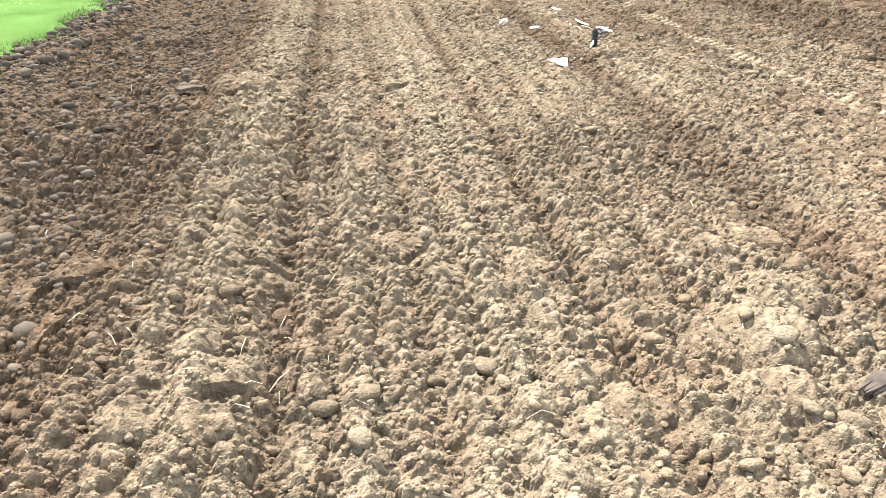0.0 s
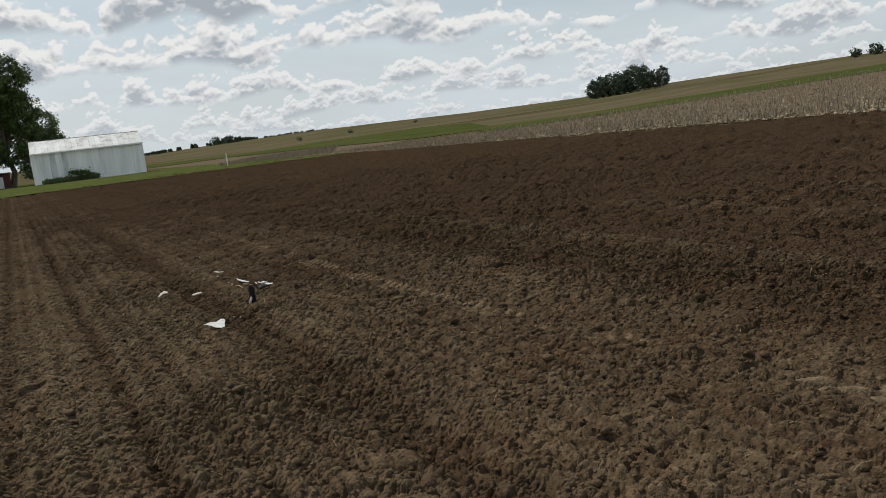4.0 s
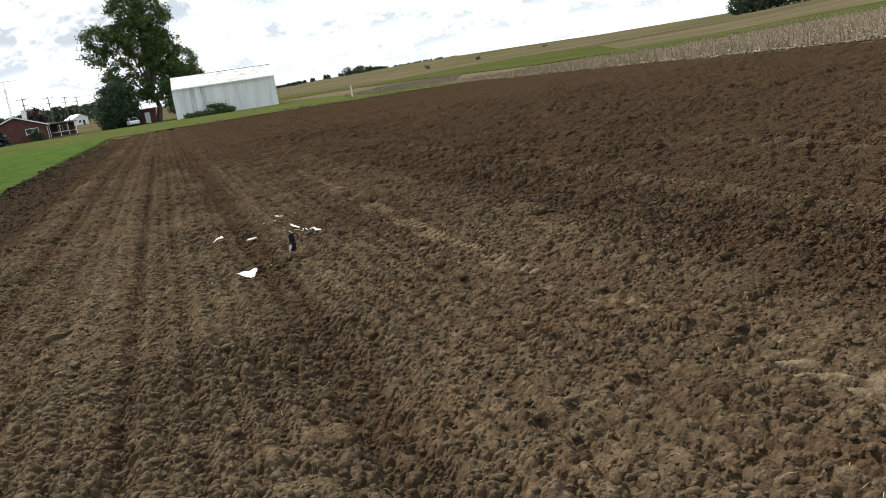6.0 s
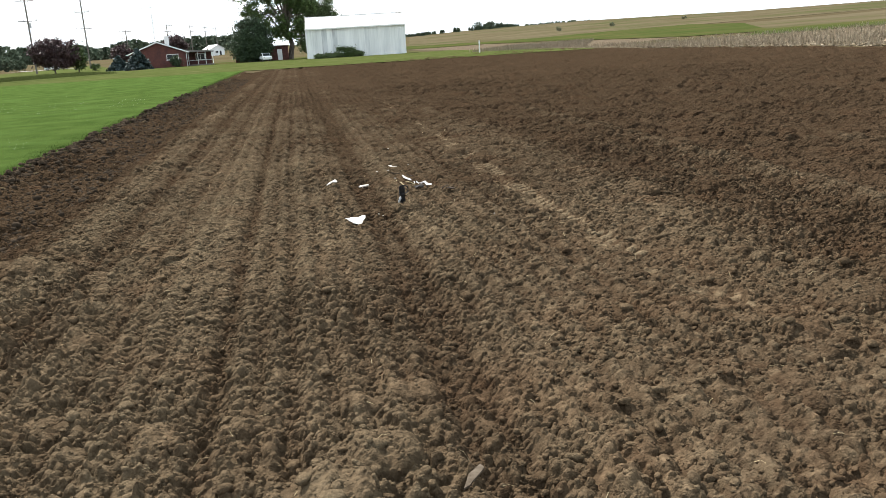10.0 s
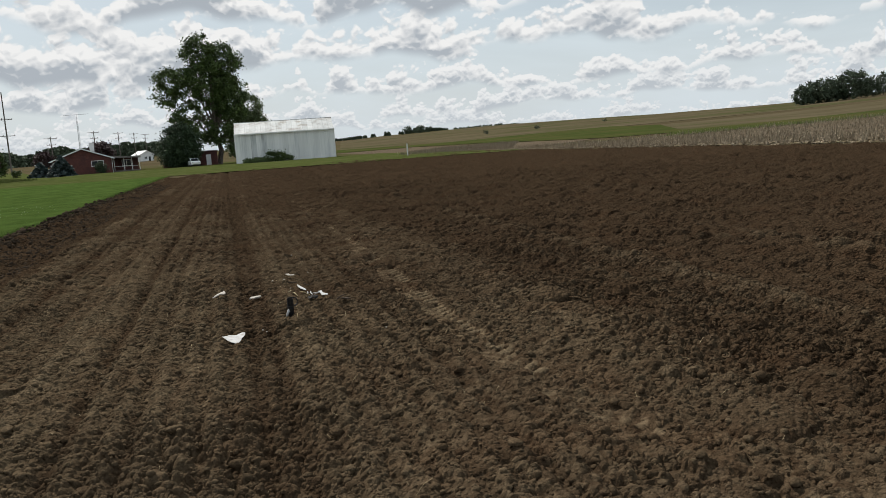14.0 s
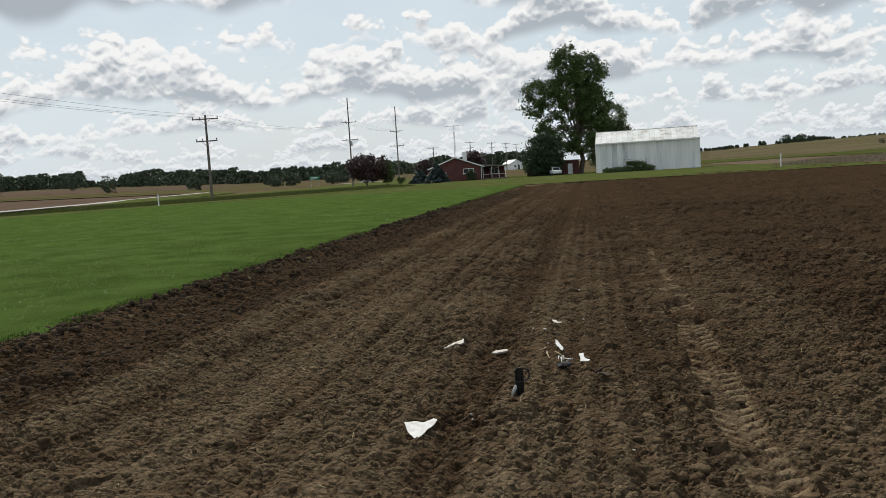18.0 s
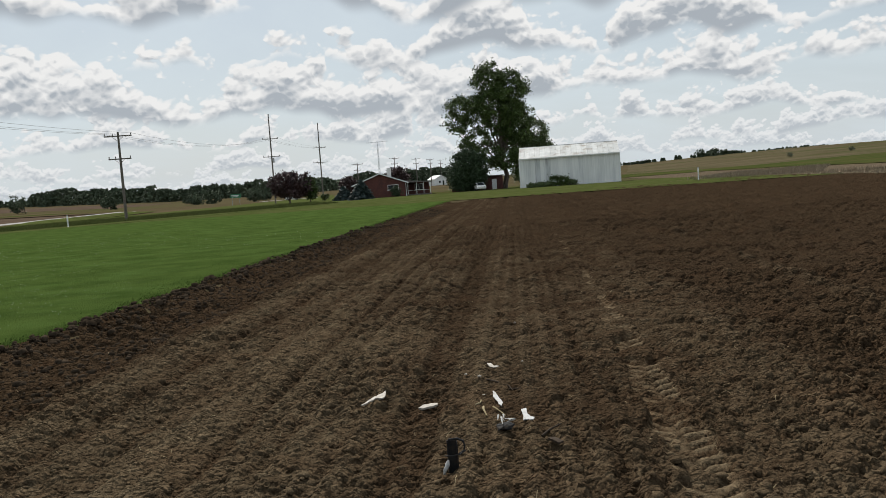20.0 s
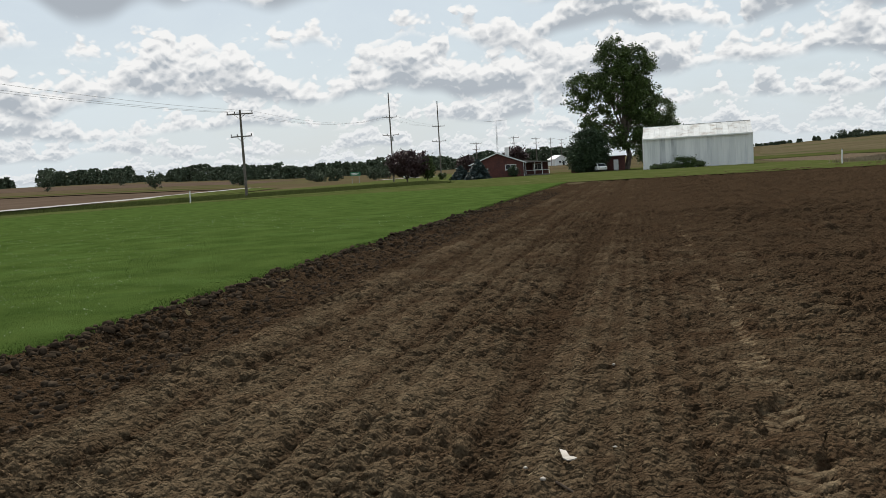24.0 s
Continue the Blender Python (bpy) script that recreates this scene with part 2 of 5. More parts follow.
def crumbs(mt, near, far, depth, clods=0.0):
    """Crumb relief for soil: rounded grains of two sizes over noise, in place of the plain bump."""
    nt = mt.node_tree
    N, L = nt.nodes.new, nt.links.new
    bsdf = nt.nodes["Principled BSDF"]
    geo = N("ShaderNodeNewGeometry")
    total = None
    for sc, amount in ((near, 0.55), (far, 1.0), (near * 2.2, 0.35)) + (((clods, 4.6), (clods * 1.9, 2.9)) if clods else ()):
        n = N("ShaderNodeTexVoronoi")
        n.inputs["Scale"].default_value = sc
        L(geo.outputs["Position"], n.inputs["Vector"])
        inv = N("ShaderNodeMath")
        inv.operation, inv.use_clamp = "SUBTRACT", True
        inv.inputs[0].default_value = 0.75
        L(n.outputs["Distance"], inv.inputs[1])
        grain = N("ShaderNodeMath")
        grain.operation = "MULTIPLY"
        L(inv.outputs[0], grain.inputs[0])
        L(n.outputs["Color"], grain.inputs[1])
        k = N("ShaderNodeMath")
        k.operation = "MULTIPLY_ADD"
        L(grain.outputs[0], k.inputs[0])
        k.inputs[1].default_value = amount
        if clods and sc in (clods, clods * 1.9):                    # coarse lumps where the sheet itself is too coarse to hold them
            at = N("ShaderNodeAttribute")
            at.attribute_name = "coarse"
            w = N("ShaderNodeMath")
            w.operation = "MULTIPLY"
            L(at.outputs["Fac"], w.inputs[0])
            w.inputs[1].default_value = amount
            L(w.outputs[0], k.inputs[1])
        if total is None:
            k.inputs[2].default_value = 0.0
        else:
            L(total, k.inputs[2])
        total = k.outputs[0]
    # single crumbs are paler or darker than their neighbours
    for sc, lo, hi in ((far, 0.78, 1.22), (near, 0.82, 1.18)) + (((clods * 1.9, 0.76, 1.2), (clods, 0.86, 1.12)) if clods else ()):
        n = N("ShaderNodeTexVoronoi")
        n.inputs["Scale"].default_value = sc
        L(geo.outputs["Position"], n.inputs["Vector"])
        hsv = N("ShaderNodeHueSaturation")
        L(bsdf.inputs["Base Color"].links[0].from_socket, hsv.inputs["Color"])
        r = N("ShaderNodeMapRange")
        r.inputs[3].default_value, r.inputs[4].default_value = lo, hi
        L(n.outputs["Color"], r.inputs[0])
        L(r.outputs[0], hsv.inputs["Value"])
        L(hsv.outputs[0], bsdf.inputs["Base Color"])
    bp = N("ShaderNodeBump")
    bp.inputs["Strength"].default_value, bp.inputs["Distance"].default_value = 1.0, depth
    if clods:
        at = N("ShaderNodeAttribute")
        at.attribute_name = "coarse"
        r = N("ShaderNodeMapRange")
        r.inputs[3].default_value, r.inputs[4].default_value = depth, depth * 1.5
        L(at.outputs["Fac"], r.inputs[0])
        L(r.outputs[0], bp.inputs["Distance"])
    L(total, bp.inputs["Height"])
    L(bp.outputs[0], bsdf.inputs["Normal"])
    return mt


def soil_material(name="tilled_soil", near=95.0, far=38.0, depth=0.014, clods=19.0, island=0.0):
    """Tilled loam: a dry, paler crust where the surface stands high and dark moist crumbs elsewhere (the mesh's own
    'dry' value, which also carries painted shade for hollows and distance), with coarse and fine crumb relief."""
    mt = material(name, (0.043, 0.0282, 0.0168), (0.060, 0.0408, 0.0249), scale=9.0, rough=0.97, spec=0.0, island=island)
    nt = mt.node_tree
    N, L = nt.nodes.new, nt.links.new
    bsdf = nt.nodes["Principled BSDF"]
    was = bsdf.inputs["Base Color"].links[0].from_socket
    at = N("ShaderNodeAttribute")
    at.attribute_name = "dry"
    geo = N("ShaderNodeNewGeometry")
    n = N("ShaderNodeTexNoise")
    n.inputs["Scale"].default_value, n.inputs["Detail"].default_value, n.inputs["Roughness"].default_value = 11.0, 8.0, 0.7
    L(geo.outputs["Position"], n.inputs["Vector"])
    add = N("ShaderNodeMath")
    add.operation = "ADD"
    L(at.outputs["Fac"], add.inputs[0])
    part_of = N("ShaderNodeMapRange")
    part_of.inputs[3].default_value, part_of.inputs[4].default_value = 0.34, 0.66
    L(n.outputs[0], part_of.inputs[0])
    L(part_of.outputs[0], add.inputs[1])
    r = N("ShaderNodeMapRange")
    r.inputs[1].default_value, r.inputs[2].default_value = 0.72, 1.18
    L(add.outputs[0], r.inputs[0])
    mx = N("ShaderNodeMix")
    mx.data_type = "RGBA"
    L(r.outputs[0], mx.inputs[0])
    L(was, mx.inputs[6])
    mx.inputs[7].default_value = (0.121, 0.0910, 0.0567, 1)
    # a reddish cast in broad patches, as subsoil comes up
    n2 = N("ShaderNodeTexNoise")
    n2.inputs["Scale"].default_value, n2.inputs["Detail"].default_value = 1.3, 4.0
    L(geo.outputs["Position"], n2.inputs["Vector"])
    r2 = N("ShaderNodeMapRange")
    r2.inputs[1].default_value, r2.inputs[2].default_value, r2.inputs[4].default_value = 0.5, 0.75, 0.28
    L(n2.outputs[0], r2.inputs[0])
    mx2 = N("ShaderNodeMix")
    mx2.data_type, mx2.blend_type = "RGBA", "MULTIPLY"
    L(r2.outputs[0], mx2.inputs[0])
    L(mx.outputs[2], mx2.inputs[6])
    mx2.inputs[7].default_value = (1.12, 0.86, 0.76, 1)
    L(mx2.outputs[2], bsdf.inputs["Base Color"])
    return crumbs(mt, near, far, depth, clods)


M = dict(
    soil=soil_material(),
    clod=soil_material("loose_soil", 170.0, 70.0, 0.010, 0.0, 0.16),
    wet_clod=material("moist_clod", (0.034, 0.0255, 0.0180), (0.052, 0.039, 0.0275), scale=7.0, rough=0.9, bump=0.008, bump_scale=60, island=0.3, spec=0.0),
    straw=material("straw", (0.24, 0.19, 0.11), (0.36, 0.30, 0.19), scale=8, island=0.3, spec=0.0),
    lawn=material("mown_lawn", (0.032, 0.054, 0.0125), (0.050, 0.077, 0.0190), scale=0.9, rough=0.95, bump=0.03, bump_scale=45, c=(0.053, 0.086, 0.022), c_scale=0.6, spec=0.0),
    blade=material("grass_blade", (0.064, 0.102, 0.024), (0.096, 0.136, 0.036), scale=2.0, rough=0.9, island=0.25, spec=0.0),
    clover=material("clover_flower", (0.40, 0.41, 0.35), (0.54, 0.54, 0.49), island=0.1),
    verge_blade=material("verge_blade", (0.080, 0.100, 0.030), (0.12, 0.128, 0.048), scale=0.3, rough=0.95, island=0.25, spec=0.0),
    verge=material("rough_verge", (0.046, 0.062, 0.017), (0.070, 0.080, 0.028), scale=0.5, bump=0.08, bump_scale=6, c=(0.045, 0.046, 0.018), c_scale=0.15, spec=0.0),
    farm=material("far_field", (0.060, 0.048, 0.027), (0.080, 0.064, 0.038), scale=0.02, bump=0.05, bump_scale=2, c=(0.055, 0.060, 0.022), c_scale=0.008, spec=0.0),
    bare=material("bare_far_soil", (0.066, 0.048, 0.035), (0.084, 0.062, 0.046), scale=0.05, bump=0.05, bump_scale=2, spec=0.0),
    tan=material("dry_grass_field", (0.066, 0.055, 0.031), (0.088, 0.073, 0.045), scale=0.06, bump=0.05, bump_scale=2, c=(0.045, 0.052, 0.019), c_scale=0.02, spec=0.0),
    green=material("grass_waterway", (0.034, 0.045, 0.013), (0.048, 0.056, 0.018), scale=0.12, bump=0.08, bump_scale=3, c=(0.062, 0.056, 0.022), c_scale=0.04, spec=0.0),
    stubble=material("stubble_ground", (0.072, 0.054, 0.037), (0.115, 0.092, 0.064), scale=1.5, bump=0.08, bump_scale=8, spec=0.0),
    litter=material("straw_litter", (0.10, 0.082, 0.048), (0.19, 0.155, 0.095), scale=2.5, bump=0.06, bump_scale=12, c=(0.07, 0.056, 0.036), c_scale=0.5, spec=0.0),
    stalk=material("corn_stalk", (0.15, 0.12, 0.082), (0.30, 0.25, 0.18), scale=3, island=0.35, spec=0.0),
    yard=material("yard_grass", (0.040, 0.052, 0.014), (0.058, 0.068, 0.022), scale=0.4, rough=0.95, bump=0.03, bump_scale=20, c=(0.075, 0.076, 0.032), c_scale=0.25, spec=0.0),
    road=material("pale_road", (0.26, 0.25, 0.24), (0.31, 0.30, 0.285), scale=0.6, bump=0.01, bump_scale=30, spec=0.0),
    bark=material("bark", (0.07, 0.055, 0.042), (0.13, 0.105, 0.085), scale=3, bump=0.05, bump_scale=8),
    leaf=material("broad_leaf", (0.038, 0.064, 0.014), (0.072, 0.108, 0.024), scale=0.4, rough=0.6, island=0.35, spec=0.3),
    leaf_pale=material("pale_leaf", (0.065, 0.095, 0.028), (0.10, 0.135, 0.045), scale=0.4, rough=0.6, island=0.3),
    # distance haze is put into this leaf colour, paler and bluer than near leaves
    leaf_hazed=material("hazed_far_leaf", (0.052, 0.072, 0.044), (0.085, 0.108, 0.066), scale=0.08, rough=0.8, island=0.3, spec=0.2),
    leaf_purple=material("purple_leaf", (0.035, 0.016, 0.018), (0.06, 0.028, 0.026), scale=0.5, rough=0.6, island=0.3),
    needle=material("blue_spruce_needle", (0.020, 0.036, 0.034), (0.042, 0.066, 0.064), scale=1.0, rough=0.7, island=0.3),
    cedar=material("dark_evergreen", (0.020, 0.040, 0.014), (0.035, 0.062, 0.022), scale=0.6, rough=0.7, island=0.3),
    panel=material("white_painted_steel", (0.66, 0.67, 0.66), (0.77, 0.775, 0.76), scale=0.7, rough=0.55, c=(0.52, 0.535, 0.54), c_scale=0.55, obj=0.03, stretch=(2.0, 2.0, 0.16)),
    roof=material("weathered_galvanised_roof", (0.37, 0.385, 0.38), (0.47, 0.48, 0.47), scale=0.8, rough=0.6, c=(0.23, 0.21, 0.18), c_scale=0.6, obj=0.12, spec=0.3),
    panel_old=material("weathered_steel", (0.44, 0.46, 0.465), (0.62, 0.63, 0.63), scale=0.9, rough=0.6, c=(0.30, 0.29, 0.28), c_scale=0.8, stretch=(2.0, 2.0, 0.35)),
    trim=material("white_trim", (0.70, 0.71, 0.70), (0.78, 0.78, 0.77), scale=2),
    brick=material("red_brick", (0.095, 0.032, 0.025), (0.13, 0.045, 0.034), scale=3, bump=0.01, bump_scale=12, c=(0.07, 0.028, 0.025), c_scale=0.8),
    shingle=material("roof_shingle", (0.13, 0.115, 0.105), (0.20, 0.18, 0.165), scale=4, bump=0.01, bump_scale=12),
    redwood=material("red_board", (0.065, 0.022, 0.018), (0.10, 0.034, 0.027), scale=2, obj=0.1),
    glass=material("window_glass", (0.02, 0.025, 0.03), (0.03, 0.035, 0.04), rough=0.08),
    carpaint=material("white_car_paint", (0.72, 0.72, 0.72), (0.76, 0.76, 0.76), rough=0.25),
    tyre=material("tyre_rubber", (0.02, 0.02, 0.02), (0.03, 0.03, 0.03), rough=0.8),
    pole=material("weathered_pole", (0.10, 0.085, 0.07), (0.16, 0.14, 0.12), scale=3, bump=0.01),
    wire=material("wire", (0.12, 0.12, 0.12), (0.16, 0.16, 0.16), rough=0.5),
    insul=material("insulator", (0.10, 0.08, 0.07), (0.15, 0.12, 0.1), rough=0.3),
    steel=material("galvanised_steel", (0.36, 0.37, 0.38), (0.45, 0.46, 0.47), rough=0.45, metal=0.6),
    sign=material("green_sign", (0.02, 0.14, 0.07), (0.03, 0.17, 0.085), rough=0.4),
    plastic=material("white_plastic", (0.33, 0.33, 0.33), (0.43, 0.43, 0.42), scale=20, rough=0.6, c=(0.26, 0.23, 0.195), c_scale=16, spec=0.3),
    bone=material("off_white_scrap", (0.23, 0.20, 0.165), (0.35, 0.32, 0.275), scale=25, rough=0.6, bump=0.002, bump_scale=120),
    black=material("black_plastic", (0.012, 0.012, 0.013), (0.028, 0.027, 0.027), scale=20, rough=0.75, c=(0.035, 0.028, 0.021), c_scale=18, spec=0.15),
    oldwood=material("old_wood", (0.055, 0.042, 0.030), (0.10, 0.08, 0.06), scale=30, rough=0.9, spec=0.05, bump=0.003, bump_scale=90),
    twig=material("dark_twig", (0.030, 0.022, 0.016), (0.06, 0.046, 0.034), scale=20, rough=0.85, spec=0.05),
)

# ---------------------------------------------------------------- numeric helpers
_tab = np.random.RandomState(7).rand(512, 512)


def vnoise(x, y, size, seed=0):
    """Smooth value noise, 0 to 1, with cells of that size."""
    u, v = x / size + 37.7 * seed, y / size + 91.3 * seed
    i, j = np.floor(u).astype(int), np.floor(v).astype(int)
    f, g = u - i, v - j
    f, g = f * f * (3 - 2 * f), g * g * (3 - 2 * g)
    i0, i1, j0, j1 = i % 512, (i + 1) % 512, j % 512, (j + 1) % 512
    return (_tab[i0, j0] * (1 - f) + _tab[i1, j0] * f) * (1 - g) + (_tab[i0, j1] * (1 - f) + _tab[i1, j1] * f) * g


def lumps(x, y, cell, seed, fill=0.6):
    """A carpet of rounded lumps of about that spacing: the height in metres, and each lump's own number, 0 to 1."""
    out, tone = np.zeros_like(x), np.full_like(x, 0.5)
    ci, cj = np.floor(x / cell).astype(int), np.floor(y / cell).astype(int)
    for di in (-1, 0, 1):
        for dj in (-1, 0, 1):
            a, b = ci + di, cj + dj
            p, q = (a * 3 + seed * 17) % 512, (b * 5 + seed * 29) % 512
            rx, ry, rr, rh = _tab[p, q], _tab[q, p], _tab[(p + 101) % 512, q], _tab[p, (q + 211) % 512]
            rad = cell * (0.30 + 0.42 * rr)
            d2 = ((x - (a + rx) * cell) ** 2 + (y - (b + ry) * cell) ** 2) / rad**2
            h = np.sqrt(np.clip(1 - d2, 0, 1)) * rad * (rh < fill)
            tone = np.where(h > out, rh / fill, tone)
            out = np.maximum(out, h)
    return out, tone


AZ = (-180, -60, -36, -29, -22, -15, -5, 8, 13, 20, 25, 30, 38, 44, 51, 60, 67, 74, 90, 180)
EL = (.6, .6, .62, .45, .2, .15, .3, .46, .66, .78, .78, .74, .82, 1.07, 1.23, 1.37, 1.56, 1.72, 1.5, .6)
RR = (700, 700, 700, 700, 700, 700, 700, 600, 600, 500, 450, 420, 400, 380, 350, 330, 320, 320, 320, 700)
D0 = (120, 120, 120, 130, 170, 175, 175, 170, 160, 120, 100, 80, 65, 60, 55, 52, 50, 50, 50, 120)


def terrain(x, y):
    """The lie of the land: flat here, rising to a low skyline all round."""
    d, a = np.hypot(x, y), np.degrees(np.arctan2(x, y))
    r, d0 = np.interp(a, AZ, RR), np.interp(a, AZ, D0)
    top = 1.6 + r * np.tan(np.radians(np.interp(a, AZ, EL)))
    return top * np.clip((d - d0) / (r - d0), 0, 1) ** 1.4


def land(x, y):
    return float(terrain(np.array(float(x)), np.array(float(y))))


def np_mesh(name, verts, faces, mat, smooth=False):
    """A mesh from arrays: verts (n, 3), faces (m, 3 or 4)."""
    me = bpy.data.meshes.new(name)
    n, (m, k) = len(verts), faces.shape
    me.vertices.add(n)
    me.vertices.foreach_set("co", np.ascontiguousarray(verts, dtype=np.float32).ravel())
    me.loops.add(m * k)
    me.loops.foreach_set("vertex_index", np.ascontiguousarray(faces, dtype=np.int32).ravel())
    me.polygons.add(m)
    me.polygons.foreach_set("loop_start", np.arange(0, m * k, k, dtype=np.int32))
    me.polygons.foreach_set("use_smooth", np.full(m, smooth))
    me.materials.append(mat)
    me.update(calc_edges=True)
    return me


def grid_faces(nx, ny):
    i = np.arange(nx * ny).reshape(ny, nx)
    return np.stack([i[:-1, :-1], i[:-1, 1:], i[1:, 1:], i[1:, :-1]], -1).reshape(-1, 4)


def steps(stops):
    """Graded coordinates: (value, spacing) stops; spacing blends from stop to stop."""
    out = [stops[0][0]]
    for (a, sa), (b, sb) in zip(stops, stops[1:]):
        n = max(1, round((b - a) / ((sa + sb) / 2)))
        t = np.arange(1, n + 1) / n
        r = (sb - sa) / (sa + sb)
        out += list(a + (b - a) * (t * (1 - r) + r * t * t))
    return np.array(out)


def part(name, bm, mat, parent=None, label="", smooth=False):
    me = bpy.data.meshes.new(name)
    bm.to_mesh(me)
    bm.free()
    me.materials.append(mat)
    if smooth:
        me.polygons.foreach_set("use_smooth", np.full(len(me.polygons), True))
    ob = new(name, me)
    ob.parent = parent
    return tagged(ob, label)


def base(name, x=0, y=0, z=0, rz=0):
    """An Empty at a thing's foot."""
    ob = new(name)
    ob.matrix_world = pose(x, y, z, 0, 0, rz)
    return ob


def box(bm, lo, hi, m=None, bevel=0.0):
    lo, hi = Vector(lo), Vector(hi)
    r = bmesh.ops.create_cube(bm, size=1)
    t = Matrix.Translation((lo + hi) / 2) @ Matrix.Diagonal((*(hi - lo), 1))
    bmesh.ops.transform(bm, matrix=(m @ t) if m else t, verts=r["verts"])
    if bevel:
        edges = {e for v in r["verts"] for e in v.link_edges}
        bmesh.ops.bevel(bm, geom=list(edges), offset=bevel, segments=2, affect="EDGES")
    return bm


def boxes(*items, bevel=0.0):
    bm = bmesh.new()
    for lo, hi in items:
        box(bm, lo, hi, bevel=bevel)
    return bm


def tube(bm, pts, radii, sides=7, cap=True):
    """A tapered tube through points."""
    rings = []
    for k, p in enumerate(pts):
        p = Vector(p)
        d = Vector(pts[min(k + 1, len(pts) - 1)]) - Vector(pts[max(k - 1, 0)])
        q = d.to_track_quat("Z", "Y")
        rings.append([bm.verts.new(p + q @ Vector((math.cos(a) * radii[k], math.sin(a) * radii[k], 0))) for a in (2 * math.pi * s / sides for s in range(sides))])
    for a, b in zip(rings, rings[1:]):
        for s in range(sides):
            bm.faces.new((a[s], a[(s + 1) % sides], b[(s + 1) % sides], b[s]))
    if cap:
        bm.faces.new(rings[0][::-1])
        bm.faces.new(rings[-1])
    return bm


def cards(rng, pts, size, flat=0.0):
    """Small leaf-like quads at points, turned at random: verts and faces."""
    n = len(pts)
    a = rng.normal(size=(n, 3))
    a[:, 2] *= 1 - flat
    a /= np.linalg.norm(a, axis=1, keepdims=True)
    b = np.cross(a, rng.normal(size=(n, 3)))
    b /= np.linalg.norm(b, axis=1, keepdims=True)
    s = size * rng.uniform(0.6, 1.35, (n, 1))
    a, b = a * s, b * s * 0.62
    v = np.stack([pts - a, pts - b * 0.9 + a * 0.1, pts + a, pts + b * 0.9 - a * 0.1], 1).reshape(-1, 3)
    return v, np.arange(4 * n).reshape(n, 4)


# ---------------------------------------------------------------- ground
def sheet(name, xs, ys, zfn, mat, label):
    X, Y = np.meshgrid(xs, ys)
    x, y = X.ravel(), Y.ravel()
    ob = new(name, np_mesh(name, np.stack([x, y, zfn(x, y)], 1), grid_faces(len(xs), len(ys)), mat, True))
    return tagged(ob, label, "ground", kind="structure")


LAWN_X, FIELD_X = -3.0, 33.2


def field_end(x):
    return 80 + 0.66 * (np.clip(x, -3, 33) + 3)


def ground_z(x, y):
    deep = np.clip(np.minimum(np.minimum(x - LAWN_X - 0.25, FIELD_X - 0.3 - x), field_end(x) - 0.5 - y) / 0.5, 0, 1)
    return terrain(x, y) - 0.45 * deep * (y > -8)


side = [(-3200, 300), (-900, 40), (-250, 10), (-60, 2.5), (-12, 0.8), (-3.6, 0.12), (-2.6, 0.12), (-2, 1.2), (32, 1.2), (32.7, 0.2), (33.4, 0.2), (60, 3), (300, 10), (900, 40), (3200, 300)]
ahead = [(-3200, 300), (-600, 60), (-60, 6), (-10, 1.0), (30, 1.0), (70, 1.5), (110, 1.5), (200, 3), (800, 12), (1500, 60), (3200, 300)]
sheet("ground", steps(side), steps(ahead), ground_z, M["farm"], "flat open farmland of pale tan and green fields")


def drape(name, corners, nu, nv, dz, mat, label, category="ground", hump=0.0):
    """A sheet laid on the land between four corners."""
    u, v = np.meshgrid(np.linspace(0, 1, nu), np.linspace(0, 1, nv))
    u, v = u.ravel()[:, None], v.ravel()[:, None]
    a, b, c, d = (np.array(p, float) for p in corners)
    p = (a * (1 - u) + b * u) * (1 - v) + (d * (1 - u) + c * u) * v
    wob = (vnoise(p[:, 0], p[:, 1], 1.5, 3) - 0.5) * 0.04 + hump * np.sin(np.pi * u[:, 0]) * np.clip(5 * np.minimum(v[:, 0], 1 - v[:, 0]), 0, 1)
    ob = new(name, np_mesh(name, np.column_stack([p, terrain(p[:, 0], p[:, 1]) + dz + wob * (dz > 0.03)]), grid_faces(nu, nv), mat, True))
    return tagged(ob, label, category, kind="structure")


drape("lawn", [(-70, -30), (LAWN_X - 0.45, -30), (LAWN_X - 0.45, 82), (-42, 82)], 90, 150, 0.06, M["lawn"], "mown green lawn dotted with white clover", "lawn")
sheet("lawn_edge", np.linspace(LAWN_X - 0.5, LAWN_X + 0.12, 12), np.linspace(-30, 82, 900),
      lambda x, y: 0.062 + 0.04 * (vnoise(x, y, 1.5, 3) - 0.5) + 0.05 * (vnoise(x, y, 0.12, 51) - 0.5) * np.clip((x - LAWN_X + 0.42) / 0.2, 0, 1) - 0.17 * np.clip((x - LAWN_X + 0.24 + 0.3 * (vnoise(x, y, 0.5, 52) - 0.5)) / 0.3, 0, 1) ** 1.3, M["lawn"], "ragged edge of the lawn dipping to the soil")
drape("lawn_strip", [(-44, 81.9), (34, 81.9), (30, 150), (-22, 150)], 80, 60, 0.05, M["yard"], "mown grass strip between field and buildings", "lawn")
drape("yard", [(-26, 149.9), (24, 149.9), (20, 190), (-26, 190)], 40, 30, 0.04, M["green"], "grassy farmyard round the shed", "grass")
drape("verge", [(-68, 20), (-47, 62), (-20, 121), (-70, 330)], 60, 60, 0.075, M["verge"], "rough uncut grass verge beside the road", "grass")
drape("road", [(-47, 20), (-43, 20), (-85, 190), (-91, 190)], 4, 80, 0.42, M["road"], "pale two-lane country road", "road")
